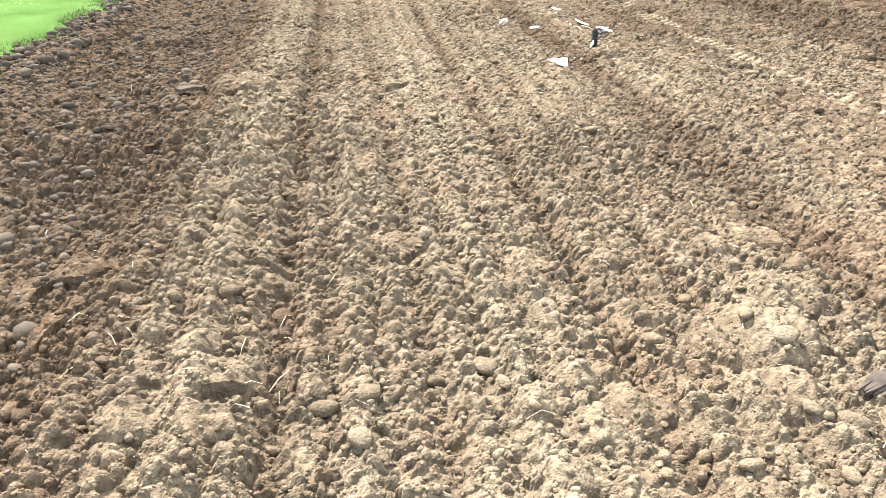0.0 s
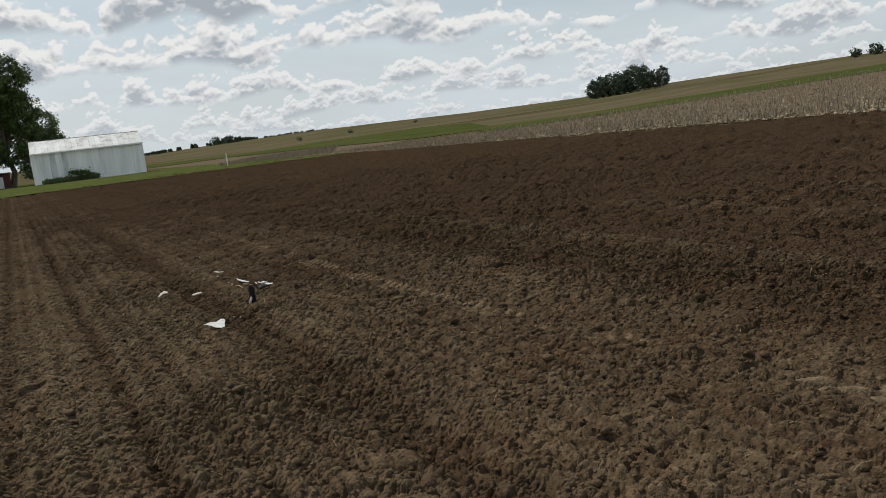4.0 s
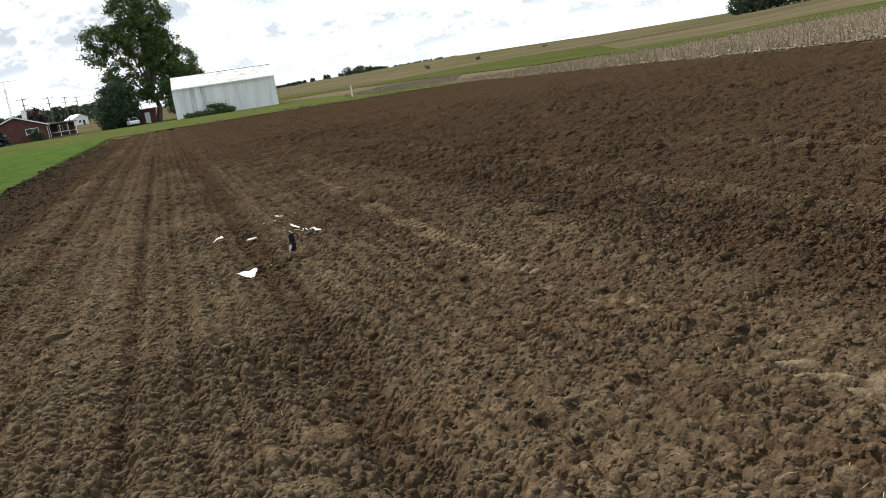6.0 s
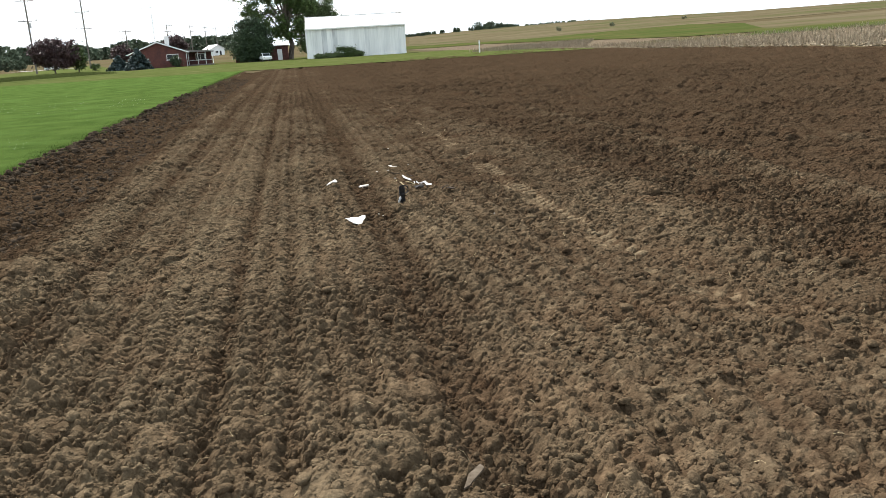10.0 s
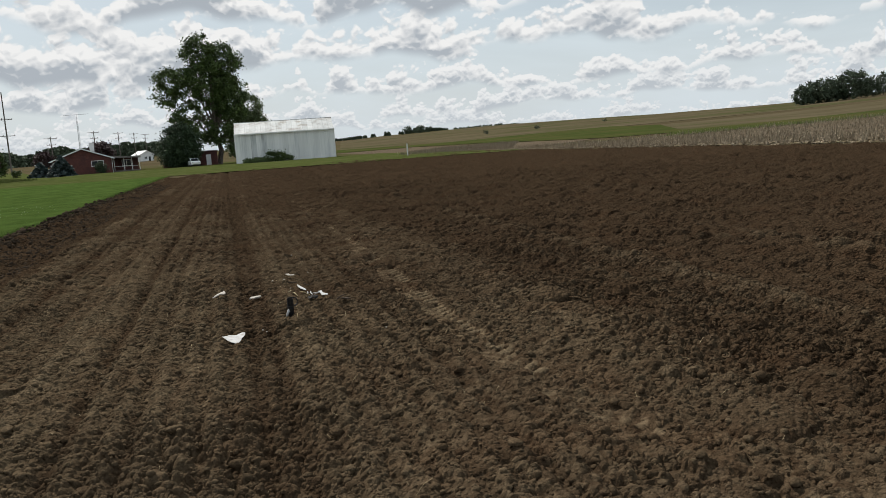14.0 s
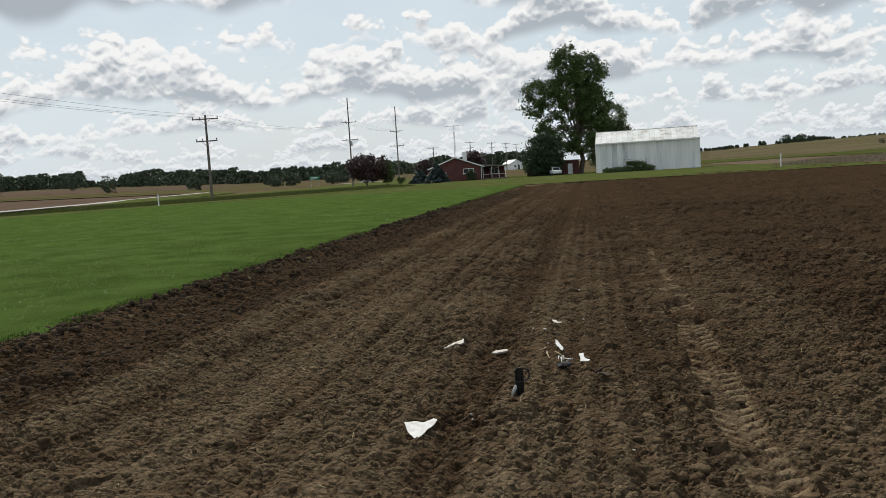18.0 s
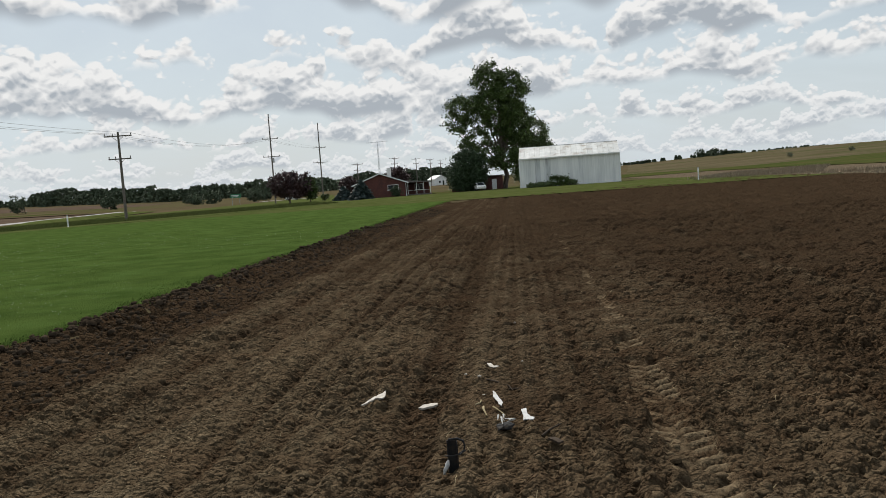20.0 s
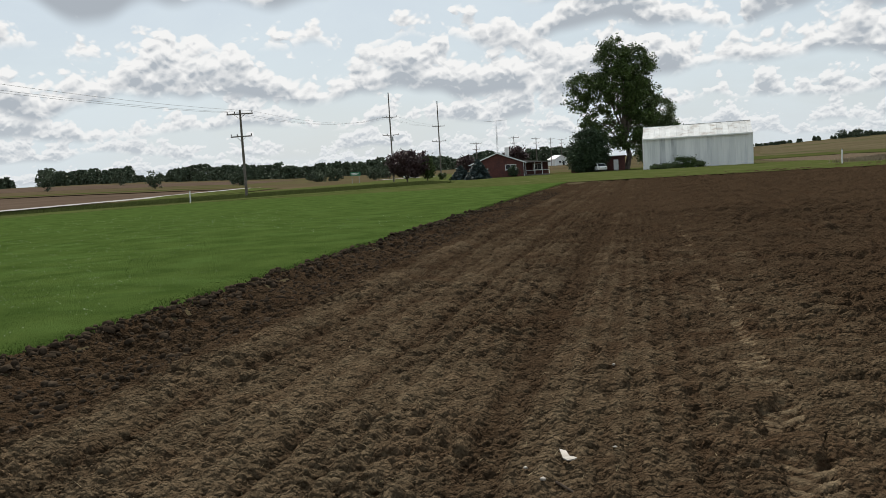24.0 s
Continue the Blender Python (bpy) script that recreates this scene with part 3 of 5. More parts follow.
drape("grass_bank", [(-63, 97), (-57, 97), (-80, 190), (-85, 190)], 12, 60, 0.13, M["verge"], "low bank of rough grass beside the road", "grass", 0.5)
drape("field_strip", [(-300, 60), (-70, 80), (-95, 200), (-420, 240)], 40, 40, 0.05, M["bare"], "bare pinkish-brown crop field", "field")
drape("grass_bank", [(-420, 242), (-95, 200), (-96, 214), (-440, 262)], 40, 6, 0.5, M["green"], "narrow green grass bank between fields", "grass")
drape("field_strip", [(-620, 380), (-160, 330), (-190, 460), (-700, 540)], 40, 20, 0.05, M["bare"], "distant bare pinkish crop field", "field")
drape("stubble_field", [(FIELD_X - 0.1, -60), (230, -60), (160, 88), (FIELD_X - 0.1, 92)], 90, 90, 0.04, M["stubble"], "harvested maize field with pale stubble", "field")
drape("stubble_field", [(20, 104), (FIELD_X, 91), (55, 111), (52, 160)], 30, 30, 0.045, M["stubble"], "harvested maize field with pale stubble", "field")
drape("crop_litter", [(FIELD_X - 0.03, -60), (FIELD_X + 1.3, -60), (FIELD_X + 1.3, 91), (FIELD_X - 0.03, 92)], 6, 300, 0.055, M["litter"], "pale strip of straw litter along the stubble", "crop litter")
drape("grass_waterway", [(52, 88.5), (300, 60), (300, 96), (70, 113)], 60, 12, 0.08, M["green"], "narrow green grass waterway across the fields", "grass")
drape("tan_field", [(70, 113), (300, 96), (300, 175), (100, 172)], 60, 40, 0.08, M["tan"], "dry tan grass slope above the waterway", "field")
for q in ([(28, 201), (48, 200), (55, 232), (36, 262)], [(48, 200), (54, 172), (66, 214), (55, 232)], [(54, 172), (56, 110), (105, 208), (66, 214)], [(56, 110), (64, 101), (100, 172), (105, 208)]):
    drape("grass_waterway", q, 24, 24, 0.08, M["green"], "green grass strip behind the stubble", "grass")
drape("stubble_field", [(31, 118), (50, 150), (48, 199), (28, 200)], 24, 30, 0.03, M["stubble"], "harvested maize field with pale stubble", "field")
drape("tan_field", [(30, 205), (330, 180), (420, 330), (80, 560)], 60, 60, 0.06, M["tan"], "dry tan grass field on a gentle rise", "field")

# the tilled field
RIDGES = ((-0.75, 0.30, 0.055), (-0.30, 0.10, -0.028), (0.22, 0.10, -0.03), (0.52, 0.14, 0.022), (0.98, 0.05, -0.04), (0.87, 0.05, 0.018), (1.09, 0.05, 0.018),
          (1.38, 0.05, -0.03), (1.62, 0.18, 0.03), (2.25, 0.25, -0.035), (2.85, 0.3, 0.035), (3.45, 0.2, 0.02), (4.9, 0.35, 0.018), (5.7, 0.3, -0.012))


def rows_profile(x):
    h = sum(a * np.exp(-((x - c) / w) ** 2) for c, w, a in RIDGES)
    far = np.clip((x - 5.6) / 0.8, 0, 1)
    h = h + far * (0.035 * np.cos(2 * np.pi * x / 0.76) + 0.016 * np.cos(2 * np.pi * x / 2.28))
    near = np.clip((x + 1.2) / 0.3, 0, 1) * np.clip((3.9 - x) / 0.3, 0, 1)
    h = h + near * (0.016 * np.cos(2 * np.pi * x / 0.19) + 0.014 * np.cos(2 * np.pi * (x - 0.1) / 0.62))
    furrow = np.exp(-((x + 2.0) / 0.75) ** 4)
    berm = np.exp(-((x - LAWN_X - 0.12) / 0.30) ** 2)
    return h - 0.10 * furrow + 0.07 * berm


def tyre_marks(x, y):
    """One lane of tractor tyre print: chevron lug bars pressed into smooth soil. Height and smoothness."""
    mid = np.interp(y, (0.1, 2.4, 3.0, 6.0, 8.0, 9.3, 11.0, 45.0), (4.36, 4.36, 4.30, 3.96, 3.94, 3.97, 4.02, 4.08))
    dx = x - mid + 0.03 * (vnoise(x, y, 0.3, 43) - 0.5)
    edge = np.where(y < 4, 0.21, 0.155) + 0.06 * (vnoise(x, y, 0.14, 41) - 0.5)
    lane = np.clip((y - 0.1) / 0.4, 0, 1) * np.clip((45 - y) / 0.6, 0, 1) * np.clip((edge - np.abs(dx)) / 0.025, 0, 1)
    clear = np.interp(y, (0, 1.0, 2.7, 3.05, 5.2, 5.8, 7.2, 7.6, 10.6, 11.5, 45.0), (0.3, 0.8, 0.9, 0.0, 0.3, 0.85, 0.8, 1.0, 1.0, 0.55, 0.4)) - 0.2 * (dx * (y - 4) < 0) + 0.12
    broken = np.clip(vnoise(x, y, 0.16, 5) * 3.2 - 2.2 + 1.7 * clear, 0, 1)
    phase = (y - 0.70 * np.abs(dx)) / np.where(y < 4, 0.21, 0.15) + 0.5 * (dx > 0)
    bar = np.clip(np.sin(2 * np.pi * phase + 1.0 * vnoise(x, y, 0.09, 42)) * 2.4 - 0.3, -1, 1) * np.clip((np.abs(dx) - 0.012) / 0.02, 0, 1) * np.where(dx * (y - 4) > 0, 1.0, 0.45)
    smooth = lane * broken * np.clip(0.3 + bar, 0, 1) * np.where(y < 4, 0.95, 0.75)
    return lane * broken * (np.where(y < 4, 0.036, 0.020) * bar - 0.018), smooth, lane * broken


# crumbs and clods: (spacing, share, height, seed)
CARPETS = ((0.023, 0.60, 0.85, 21), (0.033, 0.50, 0.9, 7), (0.042, 0.66, 1.15, 3), (0.064, 0.46, 1.0, 2), (0.10, 0.10, 0.9, 5), (0.14, 0.5, 0.65, 1), (0.22, 0.50, 0.5, 13), (0.40, 0.4, 0.38, 15))


def spacing(x, y):
    """How fine the field's sheet is at a place, in metres."""
    return np.maximum(np.interp(y, (5, 6, 11, 12, 18, 19, 34, 36), (0.010, 0.017, 0.018, 0.028, 0.03, 0.06, 0.065, 0.15)),
                      np.interp(x, (2.5, 3, 7, 8, 14, 15, 20, 33), (0.010, 0.016, 0.017, 0.034, 0.036, 0.07, 0.075, 0.1)))


def soil_height(x, y, tones=False):
    rough = np.clip(0.8 + 0.8 * (vnoise(x, y, 1.1, 2) - 0.4), 0.5, 1.25)
    wet = np.exp(-((x + 2.1) / 0.95) ** 4)
    rough = rough * (1 + 0.35 * wet) * (1.0 + 0.45 * np.clip((x - 4.4) / 1.5, 0, 1))
    tyre, smooth, pressed = tyre_marks(x, y)
    rough = rough * (1 - 0.95 * smooth) * (1 - 0.6 * pressed)
    h = rows_profile(x + 0.05 * (vnoise(x, y, 2.5, 9) - 0.5)) + tyre
    wx, wy = x + 0.014 * (vnoise(x, y, 0.05, 31) - 0.5), y + 0.014 * (vnoise(x, y, 0.05, 32) - 0.5)
    sp = spacing(x, y)
    top, tone, bed = np.zeros_like(x), np.full_like(x, 0.5), np.zeros_like(x)
    for cell, fill, tall, seed in CARPETS:                               # each size of crumb, where the sheet is fine enough to hold it
        a, t = lumps(wx, wy, cell, seed, fill)
        more = np.clip((sp - cell / 10) / (cell / 20), 0, 1) if cell > 0.1 else 1.0      # the coarser sizes only lie close farther off
        a = a * tall * np.clip((cell / 1.9 - sp) / (0.2 * cell), 0, 1) * np.where(t < 0.12, 1.0, more)
        a = a * np.where((sp < 0.012) & (cell > 0.04) & (t > 0.42), 0.0, 1.0)            # the nearest rows are raked finer
        tone = np.where(a > top, t, tone)
        bed = bed + 0.4 * a * (cell < 0.06)
        top = np.maximum(top, a)
    h = h + rough * (top + bed)
    h = h + 0.010 * (1 - 0.8 * smooth) * (vnoise(x, y, 0.021, 33) - 0.5) * (sp < 0.02) + 0.02 * (1 - smooth) * (vnoise(x, y, 0.16, 34) - 0.5)
    h = h + 0.03 * (vnoise(x, y, 0.6, 4) - 0.5) + 0.05 * (vnoise(x, y, 3.0, 6) - 0.5) - 0.045
    return (h, smooth, wet, tone) if tones else (h, smooth, wet)


def dry_and_shade(x, y, h, smooth, wet):
    """Crust tone: high rows and pressed plates dried pale, hollows both moist and shaded, the right darker, distance
    darkened as clod shade.
    """
    # row and crumb height darken the hollows, as damp and as painted shade
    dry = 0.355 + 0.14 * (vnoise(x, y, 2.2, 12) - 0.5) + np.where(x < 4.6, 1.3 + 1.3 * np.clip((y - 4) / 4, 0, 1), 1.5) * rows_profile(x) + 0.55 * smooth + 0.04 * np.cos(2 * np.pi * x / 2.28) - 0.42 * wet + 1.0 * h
    # painted shade: distance darkens the soil where clod shadows are too fine to model
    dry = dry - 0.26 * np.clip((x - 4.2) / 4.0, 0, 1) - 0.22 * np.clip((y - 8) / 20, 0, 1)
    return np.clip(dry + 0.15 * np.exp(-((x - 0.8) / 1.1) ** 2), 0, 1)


# stretches of the field with their spacing: (x0, x1, y0, y1, dx, dy)
STRETCHES = ((-1.8, 2.7, 1.3, 5.6, 0.0085, 0.0085), (2.7, 7.0, -0.6, 5.6, 0.016, 0.015), (-3.5, -1.8, -1.0, 9.0, 0.026, 0.026), (-1.8, 7.0, 5.6, 11.0, 0.016, 0.018),
             (-3.5, -1.8, 9.0, 18.0, 0.04, 0.045), (-1.8, 9.0, 11.0, 18.0, 0.024, 0.030), (7.0, 14.0, -1.0, 11.0, 0.034, 0.034), (9.0, 20.0, 11.0, 18.0, 0.045, 0.05),
             (-3.5, 20.0, 18.0, 34.0, 0.055, 0.07), (14.0, FIELD_X, -3.0, 11.0, 0.075, 0.075), (20.0, FIELD_X, 11.0, 34.0, 0.10, 0.10), (-3.5, FIELD_X, 34.0, 100.0, 0.13, 0.20),
             (-1.8, 2.7, -1.0, 1.3, 0.05, 0.05), (2.7, 7.0, -1.0, -0.6, 0.05, 0.05), (7.0, 14.0, -3.0, -1.0, 0.1, 0.1), (-3.5, 7.0, -3.0, -1.0, 0.1, 0.1), (-3.5, FIELD_X, -14.0, -3.0, 0.4, 0.4))


def tilled_field():
    V, F, off = [], [], 0
    for x0, x1, y0, y1, dx, dy in STRETCHES:
        nx, ny = round((x1 - x0) / dx) + 1, round((y1 - y0) / dy) + 1
        xs, ys = np.linspace(x0, x1 + (dx if x1 < FIELD_X else 0), nx), np.linspace(y0, y1 + (dy if y1 < 100 else 0), ny)     # neighbours overlap a little
        X, Y = np.meshgrid(xs, ys)
        V.append(np.stack([X.ravel(), Y.ravel()], 1))
        f = grid_faces(nx, ny)
        F.append(f + off)
        off += nx * ny
    x, y = np.concatenate(V).T
    y = np.where(y > 40, 40 + (y - 40) * (field_end(x) - 40) / 60, y)
    h, smooth, wet, tone = soil_height(x, y, True)
    lip = np.clip((x + 3.12 + 0.34 * (vnoise(y, y * 0 + 3, 0.35, 8) - 0.5) + 0.34 * (vnoise(y, y * 0 + 5, 1.6, 18) - 0.5)) / 0.34, 0, 1)
    h = h * lip + 0.02 * (1 - lip) - 0.2 * np.clip((-3.45 - x) / 0.05, 0, 1)
    me = np_mesh("tilled_field", np.stack([x, y, h], 1), np.concatenate(F), M["soil"])
    F = np.concatenate(F)
    me.polygons.foreach_set("use_smooth", tyre_marks(x, y)[2][F[:, 0]] > 0.2)
    dry = np.clip(dry_and_shade(x, y, h, smooth, wet) + np.where(spacing(x, y) < 0.012, 0.10, 0.20) * (1 - smooth) * (tone - 0.5), 0, 1)      # each crumb has dried in its own way
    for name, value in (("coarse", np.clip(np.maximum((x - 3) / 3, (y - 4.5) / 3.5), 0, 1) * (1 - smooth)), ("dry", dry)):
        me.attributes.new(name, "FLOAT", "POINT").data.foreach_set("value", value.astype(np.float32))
    return tagged(new("tilled_field", me), "freshly tilled brown soil with furrows and tyre prints", "field", kind="structure")


tilled_field()

# ---------------------------------------------------------------- loose soil
def clod_shapes(rng, level, count):
    out = []
    for _ in range(count):
        bm = bmesh.new()
        bmesh.ops.create_icosphere(bm, subdivisions=level, radius=1)
        v = np.array([w.co[:] for w in bm.verts])
        f = np.array([[w.index for w in p.verts] for p in bm.faces if p.calc_center_median().z > -0.35])     # no undersides: they sit in the soil
        bm.free()
        for _k in range(4):
            d = rng.normal(size=3)
            d /= np.linalg.norm(d)
            v = v - np.outer(np.clip(v @ d - rng.uniform(0.45, 0.8), 0, 9), d) * 0.8
        out.append((v * (1 + rng.uniform(-0.13, 0.13, (len(v), 1))) * rng.uniform((0.8, 0.6, 0.5), (1.3, 0.95, 0.8)), f))
    return out


def scatter(name, rng, pts, size, shapes, mat, label, dry):
    """Many clods as one heap: pts (n, 3), size (n)."""
    V, F, D, off = [], [], [], 0
    which = rng.randint(0, len(shapes), len(pts))
    for k, (v, f) in enumerate(shapes):
        idx = np.nonzero(which == k)[0]
        if not len(idx):
            continue
        a, n = rng.uniform(0, 6.28, len(idx)), len(v)
        c, s = np.cos(a)[:, None], np.sin(a)[:, None]
        w = v[None] * size[idx][:, None, None]
        tilt = rng.uniform(-0.5, 0.5, (len(idx), 1))
        x, y, z = w[..., 0], w[..., 1], w[..., 2]
        y, z = y * np.cos(tilt) - z * np.sin(tilt), y * np.sin(tilt) + z * np.cos(tilt)
        w = np.stack([x * c - y * s, x * s + y * c, z], -1) + pts[idx][:, None]
        V.append(w.reshape(-1, 3))
        D.append(np.repeat(dry[idx], n))
        F.append((f[None] + (np.arange(len(idx)) * n)[:, None, None]).reshape(-1, 3) + off)
        off += len(idx) * n
    me = np_mesh(name, np.concatenate(V), np.concatenate(F), mat, True)
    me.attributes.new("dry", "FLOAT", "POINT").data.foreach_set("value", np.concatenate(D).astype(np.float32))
    ob = new(name, me)
    return tagged(ob, label, "soil", kind="stuff")


def on_soil(x, y):
    return soil_height(x, y)[0]


CLEAR = ((2.03, 7.60, 0.17), (1.9, 9.93, 0.14), (2.3, 9.93, 0.1), (2.76, 10.72, 0.09), (2.82, 9.7, 0.1), (3.03, 9.4, 0.1), (2.59, 8.44, 0.08))     # where scraps lie


def loose_soil():
    rng = np.random.RandomState(11)
    fine, coarse = clod_shapes(rng, 2, 8), clod_shapes(rng, 1, 10)
    def lay(name, n, x0, x1, y0, y1, power, size, lo, hi, sink, shapes, mat, label, grow=0.0, spread=0.5):
        x, y = rng.uniform(x0, x1, n), y0 + (y1 - y0) * rng.rand(n) ** power
        s = np.clip(size * rng.lognormal(0, spread, n), lo, hi) * (1 + grow * y)
        strew(name, x, y, s, sink, shapes, mat, label)

    def strew(name, x, y, s, sink, shapes, mat, label):
        n = len(x)
        h, smooth, wet = soil_height(x, y)
        pressed = tyre_marks(x, y)[2]
        dry = np.clip(dry_and_shade(x, y, h, smooth, wet) + rng.normal(0.04, 0.05, n), 0, 1)
        keep = np.all([np.hypot(x - a, (y - b) * 0.6) > r for a, b, r in CLEAR], 0) & (rng.rand(n) > pressed * 0.95) & (y < field_end(x) - 0.3)
        scatter(name, rng, np.stack([x, y, h + s * sink], 1)[keep], s[keep], shapes, mat, label, dry[keep])

    lay("soil_crumbs", 14000, -1.5, 3.4, 1.5, 6.5, 1.3, 0.0075, 0.0045, 0.022, 0.25, coarse, M["clod"], "fine dry crumbs of brown soil")
    lay("soil_clods", 2600, -1.5, 6.0, 1.3, 8.5, 1.2, 0.017, 0.011, 0.050, 0.15, fine, M["clod"], "dry rounded clods of brown soil")
    lay("moist_clods", 11000, -3.15, -1.2, 0.8, 60, 2.0, 0.020, 0.009, 0.065, 0.1, coarse, M["wet_clod"], "dark moist clods turned over along the lawn edge", 0.008)
    lay("moist_clods", 3500, -3.25, -2.65, 1.0, 40, 1.6, 0.026, 0.012, 0.075, 0.3, coarse, M["wet_clod"], "dark clods of sod strewn over the lawn edge", 0.008)
    # over the wide field: thinner and coarser with the distance from the near rows
    n = 64000
    a, r = np.radians(rng.uniform(-22, 128, n)), rng.uniform(1.5, 8.6, n) ** 2
    x, y = 1.6 + r * np.sin(a), 1.8 + r * np.cos(a)
    inside = (x > -1.4) & (x < FIELD_X - 0.2) & (y > -1.0 - 0.1 * x) & (y < field_end(x) - 0.3)
    x, y, r = x[inside], y[inside], r[inside]
    s = np.clip(0.0125 * rng.lognormal(0, 0.45, len(x)), 0.007, 0.042) * (1 + 0.02 * np.minimum(r, 25))
    strew("soil_clods", x, y, s, -0.05, coarse, M["clod"], "scattered clods of brown soil")


loose_soil()


# ---------------------------------------------------------------- trees
def clump_points(rng, lobes, clumps, per, spread):
    """Leaf places: leaves gathered in small clumps that fill ellipsoid lobes (x, y, z, rx, ry, rz)."""
    vol = np.array([l[3] * l[4] * l[5] for l in lobes])
    pick = rng.choice(len(lobes), clumps, p=vol / vol.sum())
    d = rng.normal(size=(clumps, 3))
    d /= np.linalg.norm(d, axis=1, keepdims=True)
    d *= rng.uniform(0.25, 1.0, (clumps, 1)) ** 0.45
    L = np.array(lobes)[pick]
    c = L[:, :3] + d * L[:, 3:]
    sp = spread * rng.uniform(0.6, 1.4, (clumps, 1, 1))
    return c, (c[:, None] + rng.normal(size=(clumps, per, 3)) * sp * (1, 1, 0.7)).reshape(-1, 3)


def tree(name, x, y, height, lobes, label, leaf, clumps=300, per=40, spread=0.55, size=0.3, trunk=0.3, fork=0.3, limbs=14, seed=1, category="tree", z=None):
    rng = np.random.RandomState(seed)
    ob = tagged(base(name, x, y, land(x, y) if z is None else z), label, category)
    c, pts = clump_points(rng, lobes, clumps, per, spread)
    bm = bmesh.new()
    top = max(l[2] for l in lobes)
    stem = [(0, 0, -0.2), (0.03 * height * rng.uniform(-1, 1), 0, height * fork * 0.5), (0, 0, height * fork), (0, 0, top)]
    tube(bm, stem, [trunk * 1.3, trunk, trunk * 0.85, trunk * 0.18])
    for k in rng.choice(len(c), min(limbs, len(c)), replace=False):
        z0 = min(height * fork * rng.uniform(0.7, 1.5), c[k][2] * 0.9)
        mid = np.array([c[k][0] * 0.45, c[k][1] * 0.45, z0 + (c[k][2] - z0) * 0.62])
        tube(bm, [(0, 0, z0), tuple(mid), tuple(c[k])], [trunk * 0.45, trunk * 0.28, trunk * 0.06], 5)
    part("trunk", bm, M["bark"], ob)
    v, f = cards(rng, pts, size)
    crown = new("crown", np_mesh("crown", v, f, leaf))
    crown.parent = ob
    return ob


tree("broadleaf_tree", 1.2, 171, 25.5, [(-1.6, 0, 21.6, 3.9, 4, 3.6), (2.0, 0, 20.2, 4.0, 4, 4.2), (-0.6, 0, 16.2, 5.8, 5.5, 4.4), (-7.2, 0, 16.4, 3.5, 3.6, 2.7), (-7.8, 0, 13.2, 2.9, 3, 2.0),
     (-4.6, 0, 10.2, 3.9, 4, 2.8), (2.8, 0, 13.2, 3.8, 4, 4.4), (3.6, 0, 8.6, 3.4, 3, 3.8), (-2.6, 0, 6.8, 3.0, 3, 2.4), (1.0, 0, 6.0, 3.0, 3, 2.6), (3.6, 0, 4.6, 2.4, 2.4, 2.6)],
     "tall dark green broadleaf tree beside the white shed", M["leaf"], 470, 100, 0.52, 0.215, 0.5, 0.22, 30, seed=3)
tree("broadleaf_tree", 7.6, 177, 14.5, [(0, 0, 10.2, 3.2, 3, 4.0), (1.6, 0, 7.4, 2.6, 2.6, 3.0), (-2.2, 0, 8.0, 2.5, 2.5, 3.4), (-2.0, 0, 3.6, 2.4, 2.4, 2.8)],
     "smaller pale green tree behind the white shed", M["leaf_pale"], 200, 70, 0.5, 0.20, 0.25, 0.3, 10, seed=4)
tree("evergreen_shrub", -5.6, 164, 8.0, [(0, 0, 4.4, 3.2, 2.6, 3.8), (-1.2, 0, 2.2, 2.6, 2.4, 2.2), (1.6, 0, 2.6, 2.2, 2.2, 2.4)],
     "dense dark evergreen tree beside the red shed", M["cedar"], 260, 90, 0.45, 0.19, 0.2, 0.15, 6, seed=5)
tree("purple_leaf_tree", -43.0, 170, 6.6, [(-1.2, 0, 4.0, 3.0, 2.6, 2.4), (2.2, 0, 4.2, 2.6, 2.4, 2.4), (0.6, 0, 2.6, 3.8, 2.6, 1.6)],
     "dark purple-leaved ornamental tree on the lawn", M["leaf_purple"], 220, 40, 0.42, 0.24, 0.18, 0.25, 8, seed=6)
tree("broadleaf_tree", -39.2, 172, 5.2, [(0, 0, 2.9, 1.5, 1.5, 2.2)], "small green tree beside the purple tree", M["leaf"], 70, 40, 0.35, 0.2, 0.12, 0.25, 6, seed=7)


def woods(name, a0, a1, dist, low, high, label, seed, step=2.7, leaf=1.15):
    """A far belt of trees along a curve of azimuths, from many leafy clumps, with uneven tops."""
    rng = np.random.RandomState(seed)
    V, pts = [], []
    n = int(math.radians(a1 - a0) * dist / step)  # trees in the belt
    for k in range(n):
        az, d = math.radians(a0 + (a1 - a0) * (k + rng.rand()) / n), dist * rng.uniform(0.95, 1.05)
        x, y = math.sin(az) * d, math.cos(az) * d
        h = rng.uniform(low, high) * (0.75 + 0.5 * float(vnoise(np.array(k / 6.0), np.array(1.0), 1.0, seed)))
        w = rng.uniform(0.35, 0.55) * h
        m = 340
        up = rng.rand(m) ** 1.1
        a, r = rng.uniform(0, 6.28, m), w * np.sqrt(rng.rand(m)) * (1.25 - up ** 2 * 0.85)
        pts.append(np.stack([x + np.cos(a) * r, y + np.sin(a) * r, land(x, y) + 0.3 + up * h * 0.97], 1))
    v, f = cards(rng, np.concatenate(pts), leaf)
    return tagged(new(name, np_mesh(name, v, f, M["leaf_hazed"])), label, "woods", kind="stuff")


